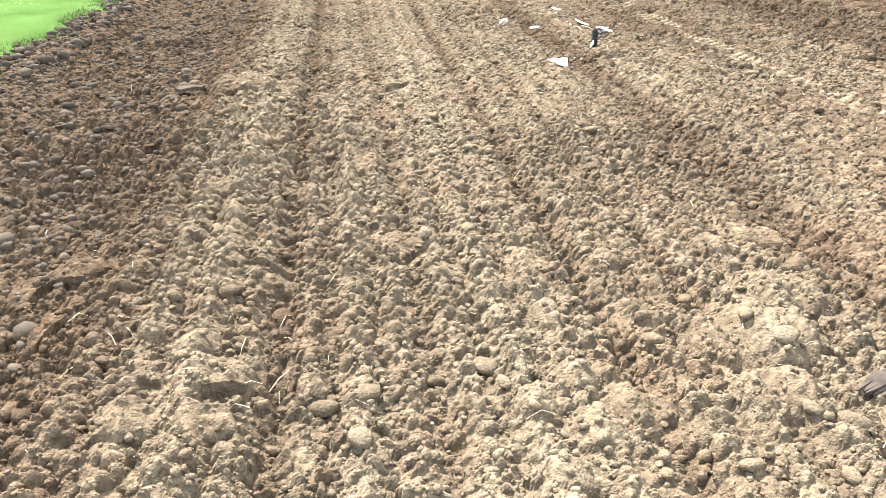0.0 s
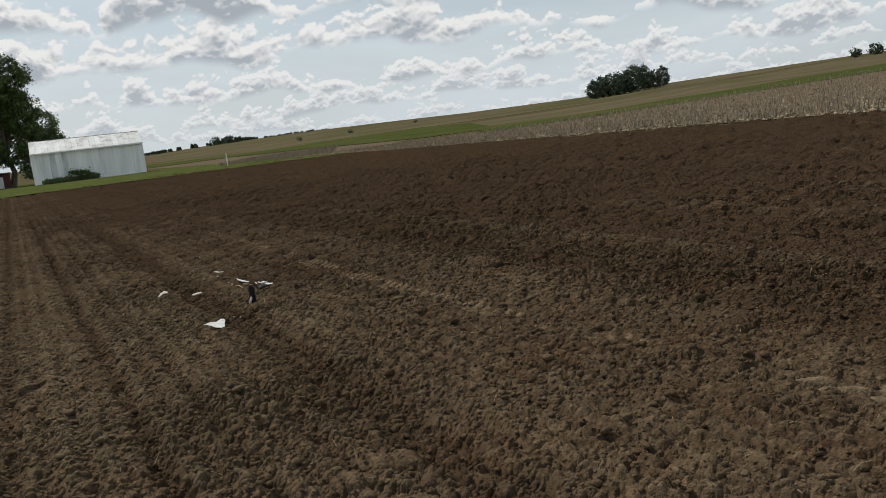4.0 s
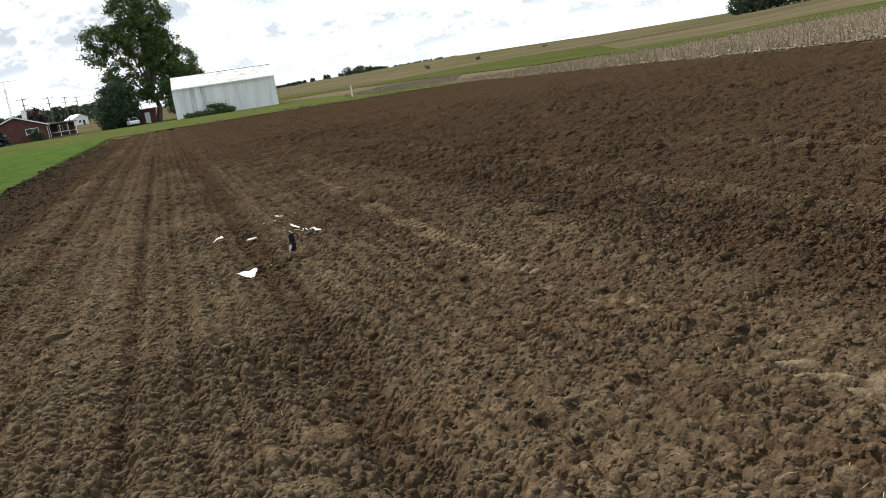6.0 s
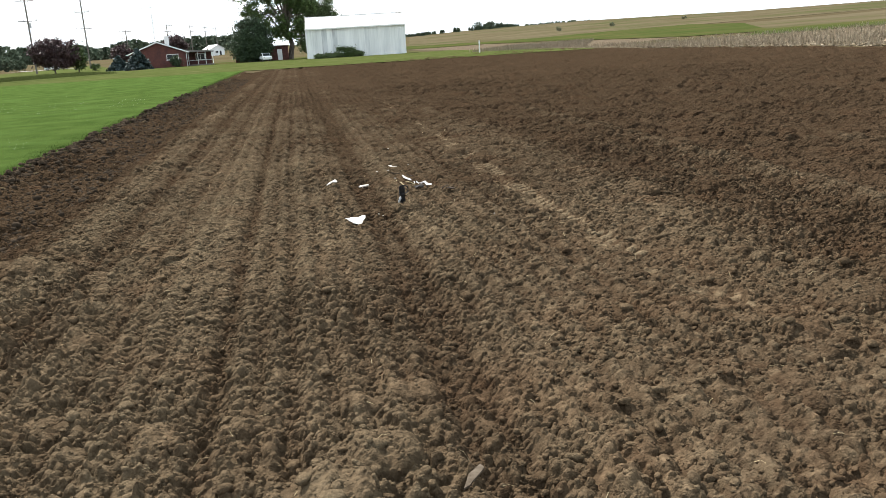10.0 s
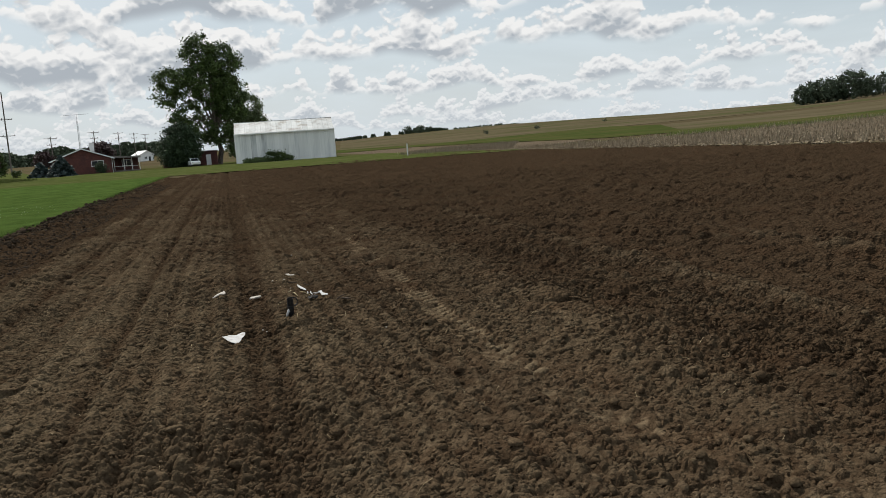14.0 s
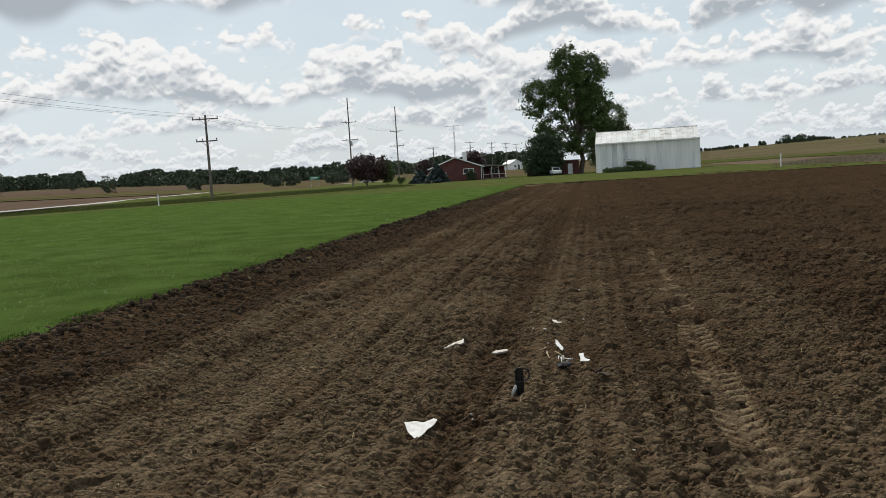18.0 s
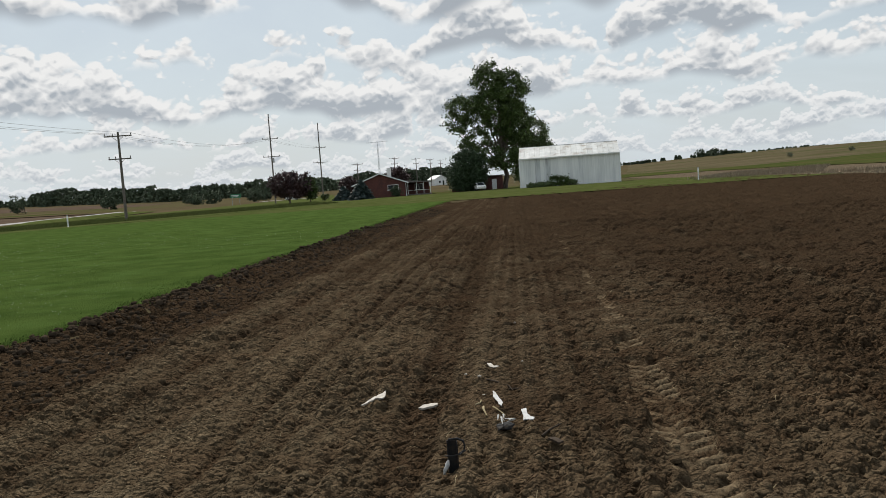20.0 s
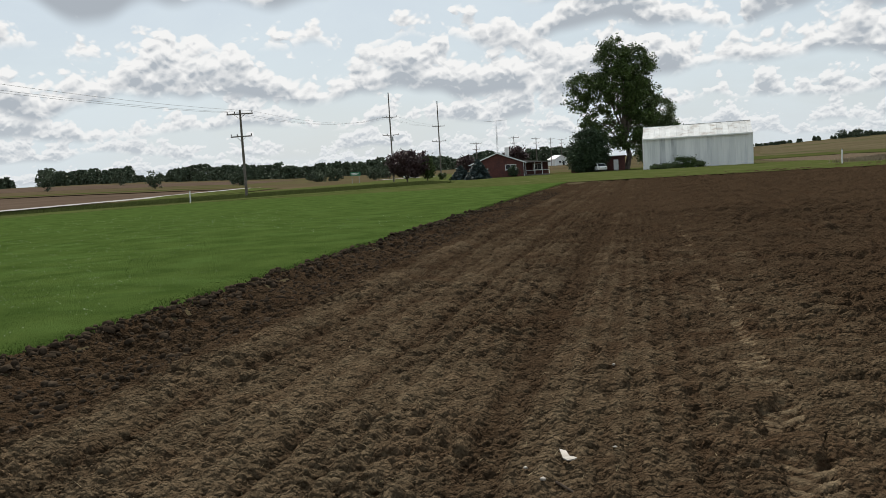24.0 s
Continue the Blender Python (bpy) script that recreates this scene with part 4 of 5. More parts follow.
woods("far_woods", -50, -40.3, 720, 4, 7, "distant low tree belt at the field's end", 20)
woods("far_woods", -38.7, -33.4, 690, 8, 12, "distant dark green belt of tall trees", 21)
woods("far_woods", -33.4, -31, 760, 4, 6, "distant low trees between two belts", 27)
woods("far_woods", -31, -3.5, 650, 8, 11.5, "distant dark green woodland along the skyline", 22)
for k, (a0, a1, low, high) in enumerate(((5.5, 7.6, 1.4, 2.2), (7.8, 9.9, 1.2, 2.0), (10.2, 10.5, 1.6, 2.4), (11.2, 11.6, 2.2, 3.0), (12.2, 15.5, 1.2, 2.0), (13.2, 13.7, 3, 4), (14.0, 14.4, 2.8, 3.6), (15.9, 20.5, 0.5, 1.2))):
    woods("far_hedge", a0, a1, 585, low, high, "distant low hedgerow along the skyline", 30 + k, 1.1, 0.5)

# ---------------------------------------------------------------- white shed
def white_shed():
    ob = tagged(base("shed", 4.25, 147.4, 0.0, -3.0), "long white metal-clad farm shed with a weathered tin roof", "shed")
    W, D, H, R = 17.2, 9.2, 5.1, 7.15
    bm = boxes(((0.06, 0.06, 0), (W - 0.06, 0.16, H)), ((0.06, D - 0.16, 0), (W - 0.06, D - 0.06, H)))
    part("wall_core", bm, M["panel"], ob)
    for x in (0.02, W - 0.12):
        bm = bmesh.new()
        v = [bm.verts.new((x + dx, y, z)) for dx in (0, 0.1) for y, z in ((0.02, 0), (D - 0.02, 0), (D - 0.02, H), (D / 2, R - 0.05), (0.02, H))]
        bm.faces.new(v[4::-1])
        bm.faces.new(v[5:])
        for k in range(5):
            bm.faces.new((v[k], v[(k + 1) % 5], v[5 + (k + 1) % 5], v[5 + k]))
        part("gable_wall", bm, M["panel"], ob)
    # wall sheets with ribs
    n = 19
    w = W / n
    rib = bmesh.new()
    prof = [(0, 0.05), (0.04, 0.028), (0.10, 0.028), (0.14, 0.05), (w / 2 - 0.05, 0.05), (w / 2 - 0.02, 0.038), (w / 2 + 0.02, 0.038), (w / 2 + 0.05, 0.05), (w - 0.004, 0.05)]
    lo = [rib.verts.new((x, y, 0.28)) for x, y in prof]
    hi = [rib.verts.new((x, y, H - 0.05)) for x, y in prof]
    for k in range(len(prof) - 1):
        rib.faces.new((lo[k], lo[k + 1], hi[k + 1], hi[k]))
    me = bpy.data.meshes.new("wall_panel")
    rib.to_mesh(me)
    rib.free()
    me.materials.append(M["panel"])
    old = me.copy()
    old.materials[0] = M["panel_old"]
    for k in range(n):
        p = new("wall_panel", me if k not in (3, 5) else old)
        p.parent, p.location = ob, (k * w, 0, 0)
        if k in (3, 5):
            tagged(p, "grey weathered wall panel")
    part("base_board", boxes(((0, -0.02, 0.0), (W, 0.05, 0.3))), M["panel"], ob, "pale grey base board")
    # roof sheets
    slope = math.hypot(D / 2, R - H) + 0.35
    sheet_bm = bmesh.new()
    prof = [(0, 0), (0.03, 0.045), (0.08, 0.045), (0.11, 0), (w / 2 - 0.03, 0), (w / 2, 0.02), (w / 2 + 0.03, 0), (w - 0.002, 0)]
    lo = [sheet_bm.verts.new((x, -0.3, z)) for x, z in prof]
    hi = [sheet_bm.verts.new((x, slope - 0.3, z)) for x, z in prof]
    for k in range(len(prof) - 1):
        sheet_bm.faces.new((lo[k], lo[k + 1], hi[k + 1], hi[k]))
    me = bpy.data.meshes.new("roof_sheet")
    sheet_bm.to_mesh(me)
    sheet_bm.free()
    me.materials.append(M["roof"])
    pitch = math.degrees(math.atan2(R - H, D / 2))
    for k in range(n):
        for m in (pose(k * w, 0, H + 0.03, pitch), pose(k * w + w, D, H + 0.03, pitch, 0, 0) @ pose(0, 0, 0)):
            p = new("roof_sheet", me)
            p.parent = ob
            p.matrix_basis = m if m.translation.y < 1 else pose(k * w + w, D, H + 0.03, 0, 0, 180) @ pose(0, 0, 0, pitch)
    part("ridge_cap", boxes(((-0.05, D / 2 - 0.10, R + 0.03), (W + 0.05, D / 2 + 0.10, R + 0.055))), M["roof"], ob)
    part("fascia", boxes(((-0.06, -0.33, H - 0.22), (W + 0.06, -0.29, H - 0.02))), M["trim"], ob)
    part("corner_trim", boxes(((W - 0.1, -0.03, 0), (W + 0.03, 0.06, H - 0.1))), M["trim"], ob)
    part("corner_trim", boxes(((-0.03, -0.03, 0), (0.1, 0.06, H - 0.1))), M["trim"], ob)
    return ob


white_shed()


# ---------------------------------------------------------------- utility poles and wires
def utility_pole(x, y, height, arms, label, peak=0.0, can=False, sides=8, turn=5.0):
    z = land(x, y)
    ob = tagged(base("utility_pole", x, y, z, turn), label, "utility pole", "poles along the road")
    bm = bmesh.new()
    tube(bm, [(0, 0, -0.5), (0, 0, height * 0.5), (0, 0, height)], [0.19, 0.165, 0.12], sides)
    part("post", bm, M["pole"], ob)
    for az, half in arms:
        part("crossarm", boxes(((-half, -0.2, az - 0.07), (half, -0.08, az + 0.07)), bevel=0.012), M["pole"], ob)
        for s in (-1, 1):
            bm = bmesh.new()
            tube(bm, [(s * half * 0.45, -0.22, az - 0.02), (0, -0.17, az - 0.62)], [0.025, 0.025], 4)
            part("brace", bm, M["pole"], ob)
        for px in (-half + 0.08, -half * 0.38, half - 0.08):
            bm = bmesh.new()
            tube(bm, [(px, -0.14, az + 0.06), (px, -0.14, az + 0.16), (px, -0.14, az + 0.22), (px, -0.14, az + 0.32)], [0.03, 0.075, 0.05, 0.075], 6)
            part("insulator", bm, M["insul"], ob)
    if can:
        bm = bmesh.new()
        tube(bm, [(0.32, 0, arms[-1][0] - 1.4), (0.32, 0, arms[-1][0] - 0.4)], [0.25, 0.25], 10)
        part("transformer", bm, M["steel"], ob, "grey transformer can")
    return ob


POLES = [(-43.2, 98.3, 10.6, ((10.1, 1.65), (7.4, 1.35))), (-52.2, 190.9, 20.7, ((15.0, 1.8), (10.9, 1.9))), (-48.6, 224, 20.6, ((13.9, 1.7), (9.9, 1.9)))]
for k, (x, y, h, arms) in enumerate(POLES):
    utility_pole(x, y, h, arms, ("weathered wooden pole with two crossarms by the verge", "tall wooden pole with crossarms and a transformer", "tall slim wooden pole with two crossarms")[k], can=k == 1)
for az, d, h in ((-10.63, 270, 10.3), (-8.07, 300, 12.2), (-6.59, 345, 12.6), (-5.62, 400, 13.2), (-4.92, 450, 13.5)):
    x, y = 3 + math.sin(radians(az)) * d, 2 + math.cos(radians(az)) * d
    utility_pole(x, y, h, ((h - 0.5, 1.8), (h - 2.4, 1.2)), "distant wooden utility pole with crossarms", sides=6)


def wire(a, b, sag, r=0.012):
    a, b = Vector(a), Vector(b)
    pts = [a.lerp(b, t) - Vector((0, 0, sag * 4 * t * (1 - t))) for t in (k / 14 for k in range(15))]
    bm = bmesh.new()
    tube(bm, [tuple(p) for p in pts], [r] * 15, 4)
    return part("overhead_wire", bm, M["wire"])


def wires():
    spans = [((-34.5, 2.0, 10.4), (-43.2, 98.3, 10.4), 1.2), ((-43.2, 98.3, 10.4), (-52.2, 190.9, 15.3), 1.6), ((-52.2, 190.9, 15.3), (-48.6, 224, 14.2), 0.6)]
    for a, b, sag in spans:
        for off in (-1.55, -0.6, 1.55):
            w = wire((a[0] + off, a[1], a[2]), (b[0] + off, b[1], b[2]), sag)
            tagged(w, "thin overhead power line between poles", "power line", "overhead lines")


wires()


# ---------------------------------------------------------------- farmhouse and yard
def prism(bm, pts, y0, y1):
    """A block with the outline pts in x, z, from y0 to y1."""
    a = [bm.verts.new((x, y0, z)) for x, z in pts]
    b = [bm.verts.new((x, y1, z)) for x, z in pts]
    bm.faces.new(a)
    bm.faces.new(b[::-1])
    for k in range(len(pts)):
        bm.faces.new((a[k], b[k], b[(k + 1) % len(pts)], a[(k + 1) % len(pts)]))
    return bm


def window(parent, x0, x1, z0, z1, y=0.0, rows=1, cols=2):
    """A window set in a wall that faces -y: frame, panes, sill."""
    fr = part("window", boxes(((x0, y - 0.06, z0), (x0 + 0.09, y + 0.02, z1)), ((x1 - 0.09, y - 0.06, z0), (x1, y + 0.02, z1)),
              ((x0 + 0.09, y - 0.06, z1 - 0.09), (x1 - 0.09, y + 0.02, z1)), ((x0 + 0.09, y - 0.06, z0), (x1 - 0.09, y + 0.02, z0 + 0.09))), M["trim"], parent, "white-framed window")
    w = (x1 - x0 - 0.18) / cols
    for c in range(cols):
        a = x0 + 0.09 + c * w
        part("pane", boxes(((a + 0.02, y - 0.03, z0 + 0.1), (a + w - 0.02, y - 0.01, z1 - 0.1))), M["glass"], fr)
        if c:
            part("mullion", boxes(((a - 0.03, y - 0.06, z0 + 0.09), (a + 0.03, y + 0.02, z1 - 0.09))), M["trim"], fr)
    part("sill", boxes(((x0 - 0.08, y - 0.14, z0 - 0.08), (x1 + 0.08, y + 0.02, z0 - 0.003))), M["trim"], fr)


def farmhouse():
    ob = tagged(base("house", -27.3, 160, 0.0, 7.0), "low red brick farmhouse with a grey shingle roof and white gutters", "house")
    W, D, H, A = 9.8, 14.0, 2.75, 4.55
    bm = bmesh.new()
    prism(bm, [(0, -0.3), (W, -0.3), (W, H), (W / 2, A), (0, H)], 0, D)
    part("wall", bm, M["brick"], ob, "red brick gable wall")
    for s in (-1, 1):
        bm = bmesh.new()
        xe, ze = (W / 2 + s * (W / 2 + 0.5)), H - 0.2
        prism(bm, [(W / 2, A + 0.02), (xe, ze), (xe, ze + 0.14), (W / 2, A + 0.17)], -0.45, D + 0.45)
        part("roof", bm, M["shingle"], ob, "grey asphalt shingle roof")
        bm = bmesh.new()
        prism(bm, [(W / 2, A - 0.06), (xe, ze - 0.09), (xe, ze + 0.12), (W / 2, A + 0.15)], -0.51, -0.455)
        part("bargeboard", bm, M["trim"], ob, "white bargeboard")
        gx = xe + (0.02 if s > 0 else -0.14)
        part("gutter", boxes(((gx, -0.4, ze - 0.02), (gx + 0.12, D + 0.4, ze + 0.1))), M["trim"], ob, "white gutter")
    part("downpipe", boxes(((W - 0.02, -0.12, 0.0), (W + 0.08, -0.02, H - 0.2))), M["trim"], ob, "white downpipe")
    part("pilaster", boxes(((4.0, -0.06, -0.3), (4.9, 0.0, 3.9))), M["brick"], ob)
    part("chimney", boxes(((6.2, 5.0, 3.6), (7.0, 5.9, 5.6)), ((6.15, 4.95, 5.6), (7.05, 5.95, 5.72))), M["trim"], ob, "pale masonry chimney")
    window(ob, 6.3, 8.4, 1.35, 2.35)
    # porch wing
    part("wing_wall", boxes(((W, 4.5, -0.3), (W + 4.6, 12.0, 2.5))), M["redwood"], ob, "dark red boarded wing")
    bm = bmesh.new()
    prism(bm, [(W - 0.1, 2.62), (W + 5.1, 2.42), (W + 5.1, 2.56), (W - 0.1, 3.0)], 1.6, 12.3)
    part("wing_roof", bm, M["shingle"], ob)
    part("porch_floor", boxes(((W + 0.02, 2.0, -0.3), (W + 4.9, 4.48, 0.25))), M["shingle"], ob)
    for px in (W + 0.3, W + 2.0, W + 3.4, W + 4.7):
        part("porch_post", boxes(((px, 2.05, 0.25), (px + 0.12, 2.17, 2.5))), M["trim"], ob)
    part("porch_rail", boxes(((W + 0.4, 2.08, 0.95), (W + 4.8, 2.14, 1.02))), M["trim"], ob)
    for k in range(18):
        px = W + 0.55 + k * 0.24
        part("baluster", boxes(((px, 2.09, 0.27), (px + 0.04, 2.13, 0.95))), M["redwood"], ob)
    window(ob, W + 1.7, W + 3.4, 1.0, 2.2, 4.5)
    return ob


farmhouse()


def red_shed():
    ob = tagged(base("shed", -9.2, 167.5, 0.0), "low dark red boarded outbuilding with a pale door", "shed")
    W, D, H = 10.2, 6.0, 2.7
    n = 34
    for k in range(n):
        a, b = k * W / n, (k + 1) * W / n - 0.012
        if 8.0 <= (a + b) / 2 <= 9.1:
            continue
        part("board", boxes(((a, -0.03 - 0.008 * (k % 3), 0), (b, 0.0, H))), M["redwood"], ob)
    part("wall", boxes(((0, 0.002, 0), (8.0, D, H)), ((9.1, 0.002, 0), (W, D, H)), ((8.0, 0.1, 0), (9.1, D, H)), ((8.0, 0.002, 2.1), (9.1, 0.1, H))), M["redwood"], ob)
    part("door", boxes(((8.02, 0.02, 0.02), (9.08, 0.08, 2.08)), bevel=0.01), M["trim"], ob, "pale grey door")
    bm = bmesh.new()
    prism(bm, [(-0.3, H), (W + 0.3, H), (W + 0.3, H + 0.14), (-0.3, H + 0.14)], -0.4, D + 0.3)
    part("roof", bm, M["shingle"], ob)
    return ob


red_shed()


def wheel(parent, x, y, r=0.32):
    bm = bmesh.new()
    tube(bm, [(x, y - 0.1, r), (x, y + 0.1, r)], [r, r], 14)
    w = part("wheel", bm, M["tyre"], parent, "black tyre")
    bm = bmesh.new()
    tube(bm, [(x, y - 0.115, r), (x, y + 0.115, r)], [r * 0.6, r * 0.6], 10)
    part("rim", bm, M["steel"], w)


def car(x, y, turn, label, paint):
    """A small hatchback, its length along its own x."""
    ob = tagged(base("car", x, y, land(x, y) + 0.02, turn), label, "car")
    bm = bmesh.new()
    prism(bm, [(-2.1, 0.35), (2.1, 0.35), (2.15, 0.75), (1.9, 0.95), (1.0, 1.0), (-1.9, 1.02), (-2.12, 0.9)], -0.85, 0.85)
    bmesh.ops.bevel(bm, geom=bm.edges[:], offset=0.07, segments=2, affect="EDGES")
    part("body", bm, paint, ob)
    bm = bmesh.new()
    prism(bm, [(-1.85, 1.0), (1.1, 0.98), (0.35, 1.48), (-1.35, 1.5)], -0.72, 0.72)
    bmesh.ops.bevel(bm, geom=bm.edges[:], offset=0.06, segments=2, affect="EDGES")
    part("cabin", bm, paint, ob)
    for s in (-1, 1):
        bm = bmesh.new()
        prism(bm, [(-1.6, 1.06), (0.85, 1.04), (0.28, 1.4), (-1.25, 1.42)], s * 0.715 - 0.012, s * 0.715 + 0.012)
        part("side_window", bm, M["glass"], ob)
    bm = bmesh.new()
    prism(bm, [(1.12, 1.02), (0.42, 1.46), (0.36, 1.46), (1.06, 1.02)], -0.62, 0.62)
    part("windscreen", bm, M["glass"], ob)
    bm = bmesh.new()
    prism(bm, [(-1.9, 1.06), (-1.42, 1.46), (-1.36, 1.46), (-1.84, 1.06)], -0.6, 0.6)
    part("rear_window", bm, M["glass"], ob)
    for s in (-0.6, 0.6):
        part("headlight", boxes(((2.05, s - 0.14, 0.66), (2.17, s + 0.14, 0.8)), bevel=0.02), M["steel"], ob)
    for wx in (-1.3, 1.3):
        for wy in (-0.78, 0.78):
            wheel(ob, wx, wy)
    return ob


car(-3.2, 159.5, -80, "small white car parked before the red outbuilding", M["carpaint"])
car(-64.5, 250, 10, "white car parked on a pale drive", M["carpaint"])
drape("drive", [(-75, 246), (-58, 252), (-58, 258), (-75, 256)], 6, 4, 0.2, M["road"], "pale gravel drive", "drive")


def spruce(x, y, h, w, label, seed, mat, tiers=11):
    """A conifer: a stem, and drooping whorls of needled branches."""
    rng = np.random.RandomState(seed)
    ob = tagged(base("spruce", x, y, land(x, y)), label, "tree")
    bm = bmesh.new()
    tube(bm, [(0, 0, -0.1), (0, 0, h * 0.97)], [0.14, 0.02])
    part("trunk", bm, M["bark"], ob)
    pts = []
    for k in range(tiers):
        z, r = h * (0.06 + 0.9 * k / tiers), w / 2 * (1 - k / tiers) ** 0.8
        for _ in range(max(5, int(16 * (1 - k / tiers)))):
            a, rr = rng.uniform(0, 6.28), r * rng.uniform(0.75, 1.1)
            for q in np.linspace(0.15, 1, 9):
                p = np.array([math.cos(a) * rr * q, math.sin(a) * rr * q, z - 0.16 * rr * q * q + 0.1])
                pts.append(p + rng.normal(size=(4, 3)) * 0.09)
    v, f = cards(rng, np.concatenate(pts), 0.24, 0.3)
    c = new("foliage", np_mesh("foliage", v, f, mat))
    c.parent = ob
    return ob


spruce(-24.6, 152, 3.7, 5.0, "spreading blue spruce on the lawn before the house", 31, M["needle"])
spruce(-28.0, 153, 2.7, 4.4, "low blue spruce on the lawn before the house", 32, M["needle"], 8)
tree("shrub", -19.2, 158.6, 2.2, [(0, 0, 1.1, 1.0, 0.8, 1.0)], "dark rounded shrub under the house window", M["cedar"], 40, 40, 0.22, 0.12, 0.06, 0.1, 3, seed=33, category="shrub")
tree("shrub", -37.0, 176, 1.6, [(0, 0, 0.8, 0.9, 0.8, 0.7)], "small round green shrub on the lawn", M["leaf"], 30, 30, 0.2, 0.12, 0.05, 0.1, 3, seed=34, category="shrub")
tree("purple_leaf_tree", -31.5, 176, 4.6, [(0, 0, 3.0, 2.0, 1.8, 1.6)], "dark purple-leaved tree beside the house", M["leaf_purple"], 80, 34, 0.36, 0.2, 0.12, 0.3, 6, seed=35)
tree("purple_leaf_tree", -22.0, 183, 6.0, [(0, 0, 4.2, 2.6, 2.0, 1.8)], "dark purple-leaved tree behind the house", M["leaf_purple"], 90, 34, 0.4, 0.22, 0.14, 0.35, 6, seed=36)


def bushes():
    rng = np.random.RandomState(41)
    for k, (x, h, w) in enumerate(((6.2, 0.7, 1.0), (7.6, 0.75, 1.1), (9.0, 0.8, 1.1), (10.4, 1.9, 1.2), (11.6, 1.6, 1.0), (12.8, 1.0, 1.0))):
        tree("shrub", x, 145.3 + 0.4 * rng.rand(), h, [(0, 0, h * 0.5, w, 0.7, h * 0.5)], "weedy green bush against the white shed", M["leaf"] if k in (3, 4) else M["leaf_pale"], 34, 34, 0.2, 0.13, 0.04, 0.1, 3, seed=50 + k, category="shrub")


bushes()


def antenna_mast(x, y, h):
    ob = tagged(base("antenna_mast", x, y, land(x, y)), "slim lattice mast with a wide television aerial", "antenna")
    corners = [(0.22 * math.cos(a), 0.22 * math.sin(a)) for a in (0.5, 2.6, 4.7)]
    for cx, cy in corners:
        bm = bmesh.new()
        tube(bm, [(cx, cy, 0), (cx * 0.6, cy * 0.6, h - 1.2)], [0.025, 0.022], 5)
        part("leg", bm, M["steel"], ob)
    n = 16
    for k in range(n):
        z0, z1 = (h - 1.4) * k / n, (h - 1.4) * (k + 1) / n
        for j in range(3):
            a, b = corners[j], corners[(j + 1) % 3]
            s0, s1 = 1 - 0.4 * k / n, 1 - 0.4 * (k + 1) / n
            bm = bmesh.new()
            tube(bm, [(a[0] * s0, a[1] * s0, z0), (b[0] * s1, b[1] * s1, z1)], [0.012, 0.012], 4)
            part("lattice_bar", bm, M["steel"], ob)
    bm = bmesh.new()
    tube(bm, [(0, 0, h - 1.6), (0, 0, h)], [0.03, 0.03], 6)
    part("mast_top", bm, M["steel"], ob)
    bm = bmesh.new()
    tube(bm, [(-2.4, 0, h - 0.05), (2.3, 0, h + 0.05)], [0.03, 0.03], 6)
    part("boom", bm, M["steel"], ob)
    for k in range(11):
        t = k / 10
        bm = bmesh.new()
        l = 0.5 + 0.7 * (1 - t)
        px = -2.3 + 4.5 * t
        tube(bm, [(px, -l, h), (px, l, h)], [0.014, 0.014], 4)
        part("element", bm, M["steel"], ob)
    return ob


antenna_mast(3 - math.tan(radians(9.1)) * 178, 180, 11.8)


def road_sign():
    ob = tagged(base("road_sign", -66.5, 205, land(-66.5, 205), 20), "green rectangular road sign on two posts", "sign")
    for px in (-0.9, 0.9):
        part("post", boxes(((px - 0.05, 0.02, 0), (px + 0.05, 0.1, 2.9))), M["steel"], ob)
    part("panel", boxes(((-1.3, -0.03, 1.95), (1.3, 0.0, 2.95)), bevel=0.01), M["sign"], ob, "green sign panel")
    part("lettering", boxes(((-1.0, -0.036, 2.5), (0.9, -0.031, 2.66)), ((-1.0, -0.036, 2.18), (0.5, -0.031, 2.34))), M["trim"], ob, "white bars of lettering")


road_sign()


def marker(x, y, h, label, r=0.05):
    ob = tagged(base("marker_post", x, y, land(x, y)), label, "post")
    bm = bmesh.new()
    tube(bm, [(0, 0, -0.2), (0.02, 0, h - 0.06), (0.02, 0, h)], [r, r, r * 0.6], 8)
    part("post", bm, M["trim"], ob)
    part("cap", boxes(((-r * 0.9, -r * 0.9, h - 0.02), (r * 1.1, r * 0.9, h + 0.05)), bevel=0.012), M["plastic"], ob)
    return ob


marker(-42.0, 83.2, 1.25, "white marker post at the edge of the lawn", 0.07)
marker(24.0, 99.5, 1.5, "white marker post at the corner of the field", 0.07)


def far_house(x, y, w, h, turn, label):
    ob = tagged(base("house", x, y, land(x, y), turn), label, "house")
    bm = bmesh.new()
    prism(bm, [(0, 0), (w, 0), (w, h), (w / 2, h * 1.6), (0, h)], 0, w * 1.3)
    part("wall", bm, M["trim"], ob)
    for s in (-1, 1):
        bm = bmesh.new()
        xe = w / 2 + s * (w / 2 + 0.4)
        prism(bm, [(w / 2, h * 1.62), (xe, h - 0.1), (xe, h + 0.1), (w / 2, h * 1.62 + 0.2)], -0.3, w * 1.3 + 0.3)
        part("roof", bm, M["trim"], ob)
    window(ob, w * 0.3, w * 0.5, h * 0.35, h * 0.75)
    part("door", boxes(((w * 0.62, -0.03, 0), (w * 0.76, 0.02, 2.05))), M["glass"], ob)


far_house(-34.5, 400, 6.5, 2.9, 30, "distant white house beyond the yard")


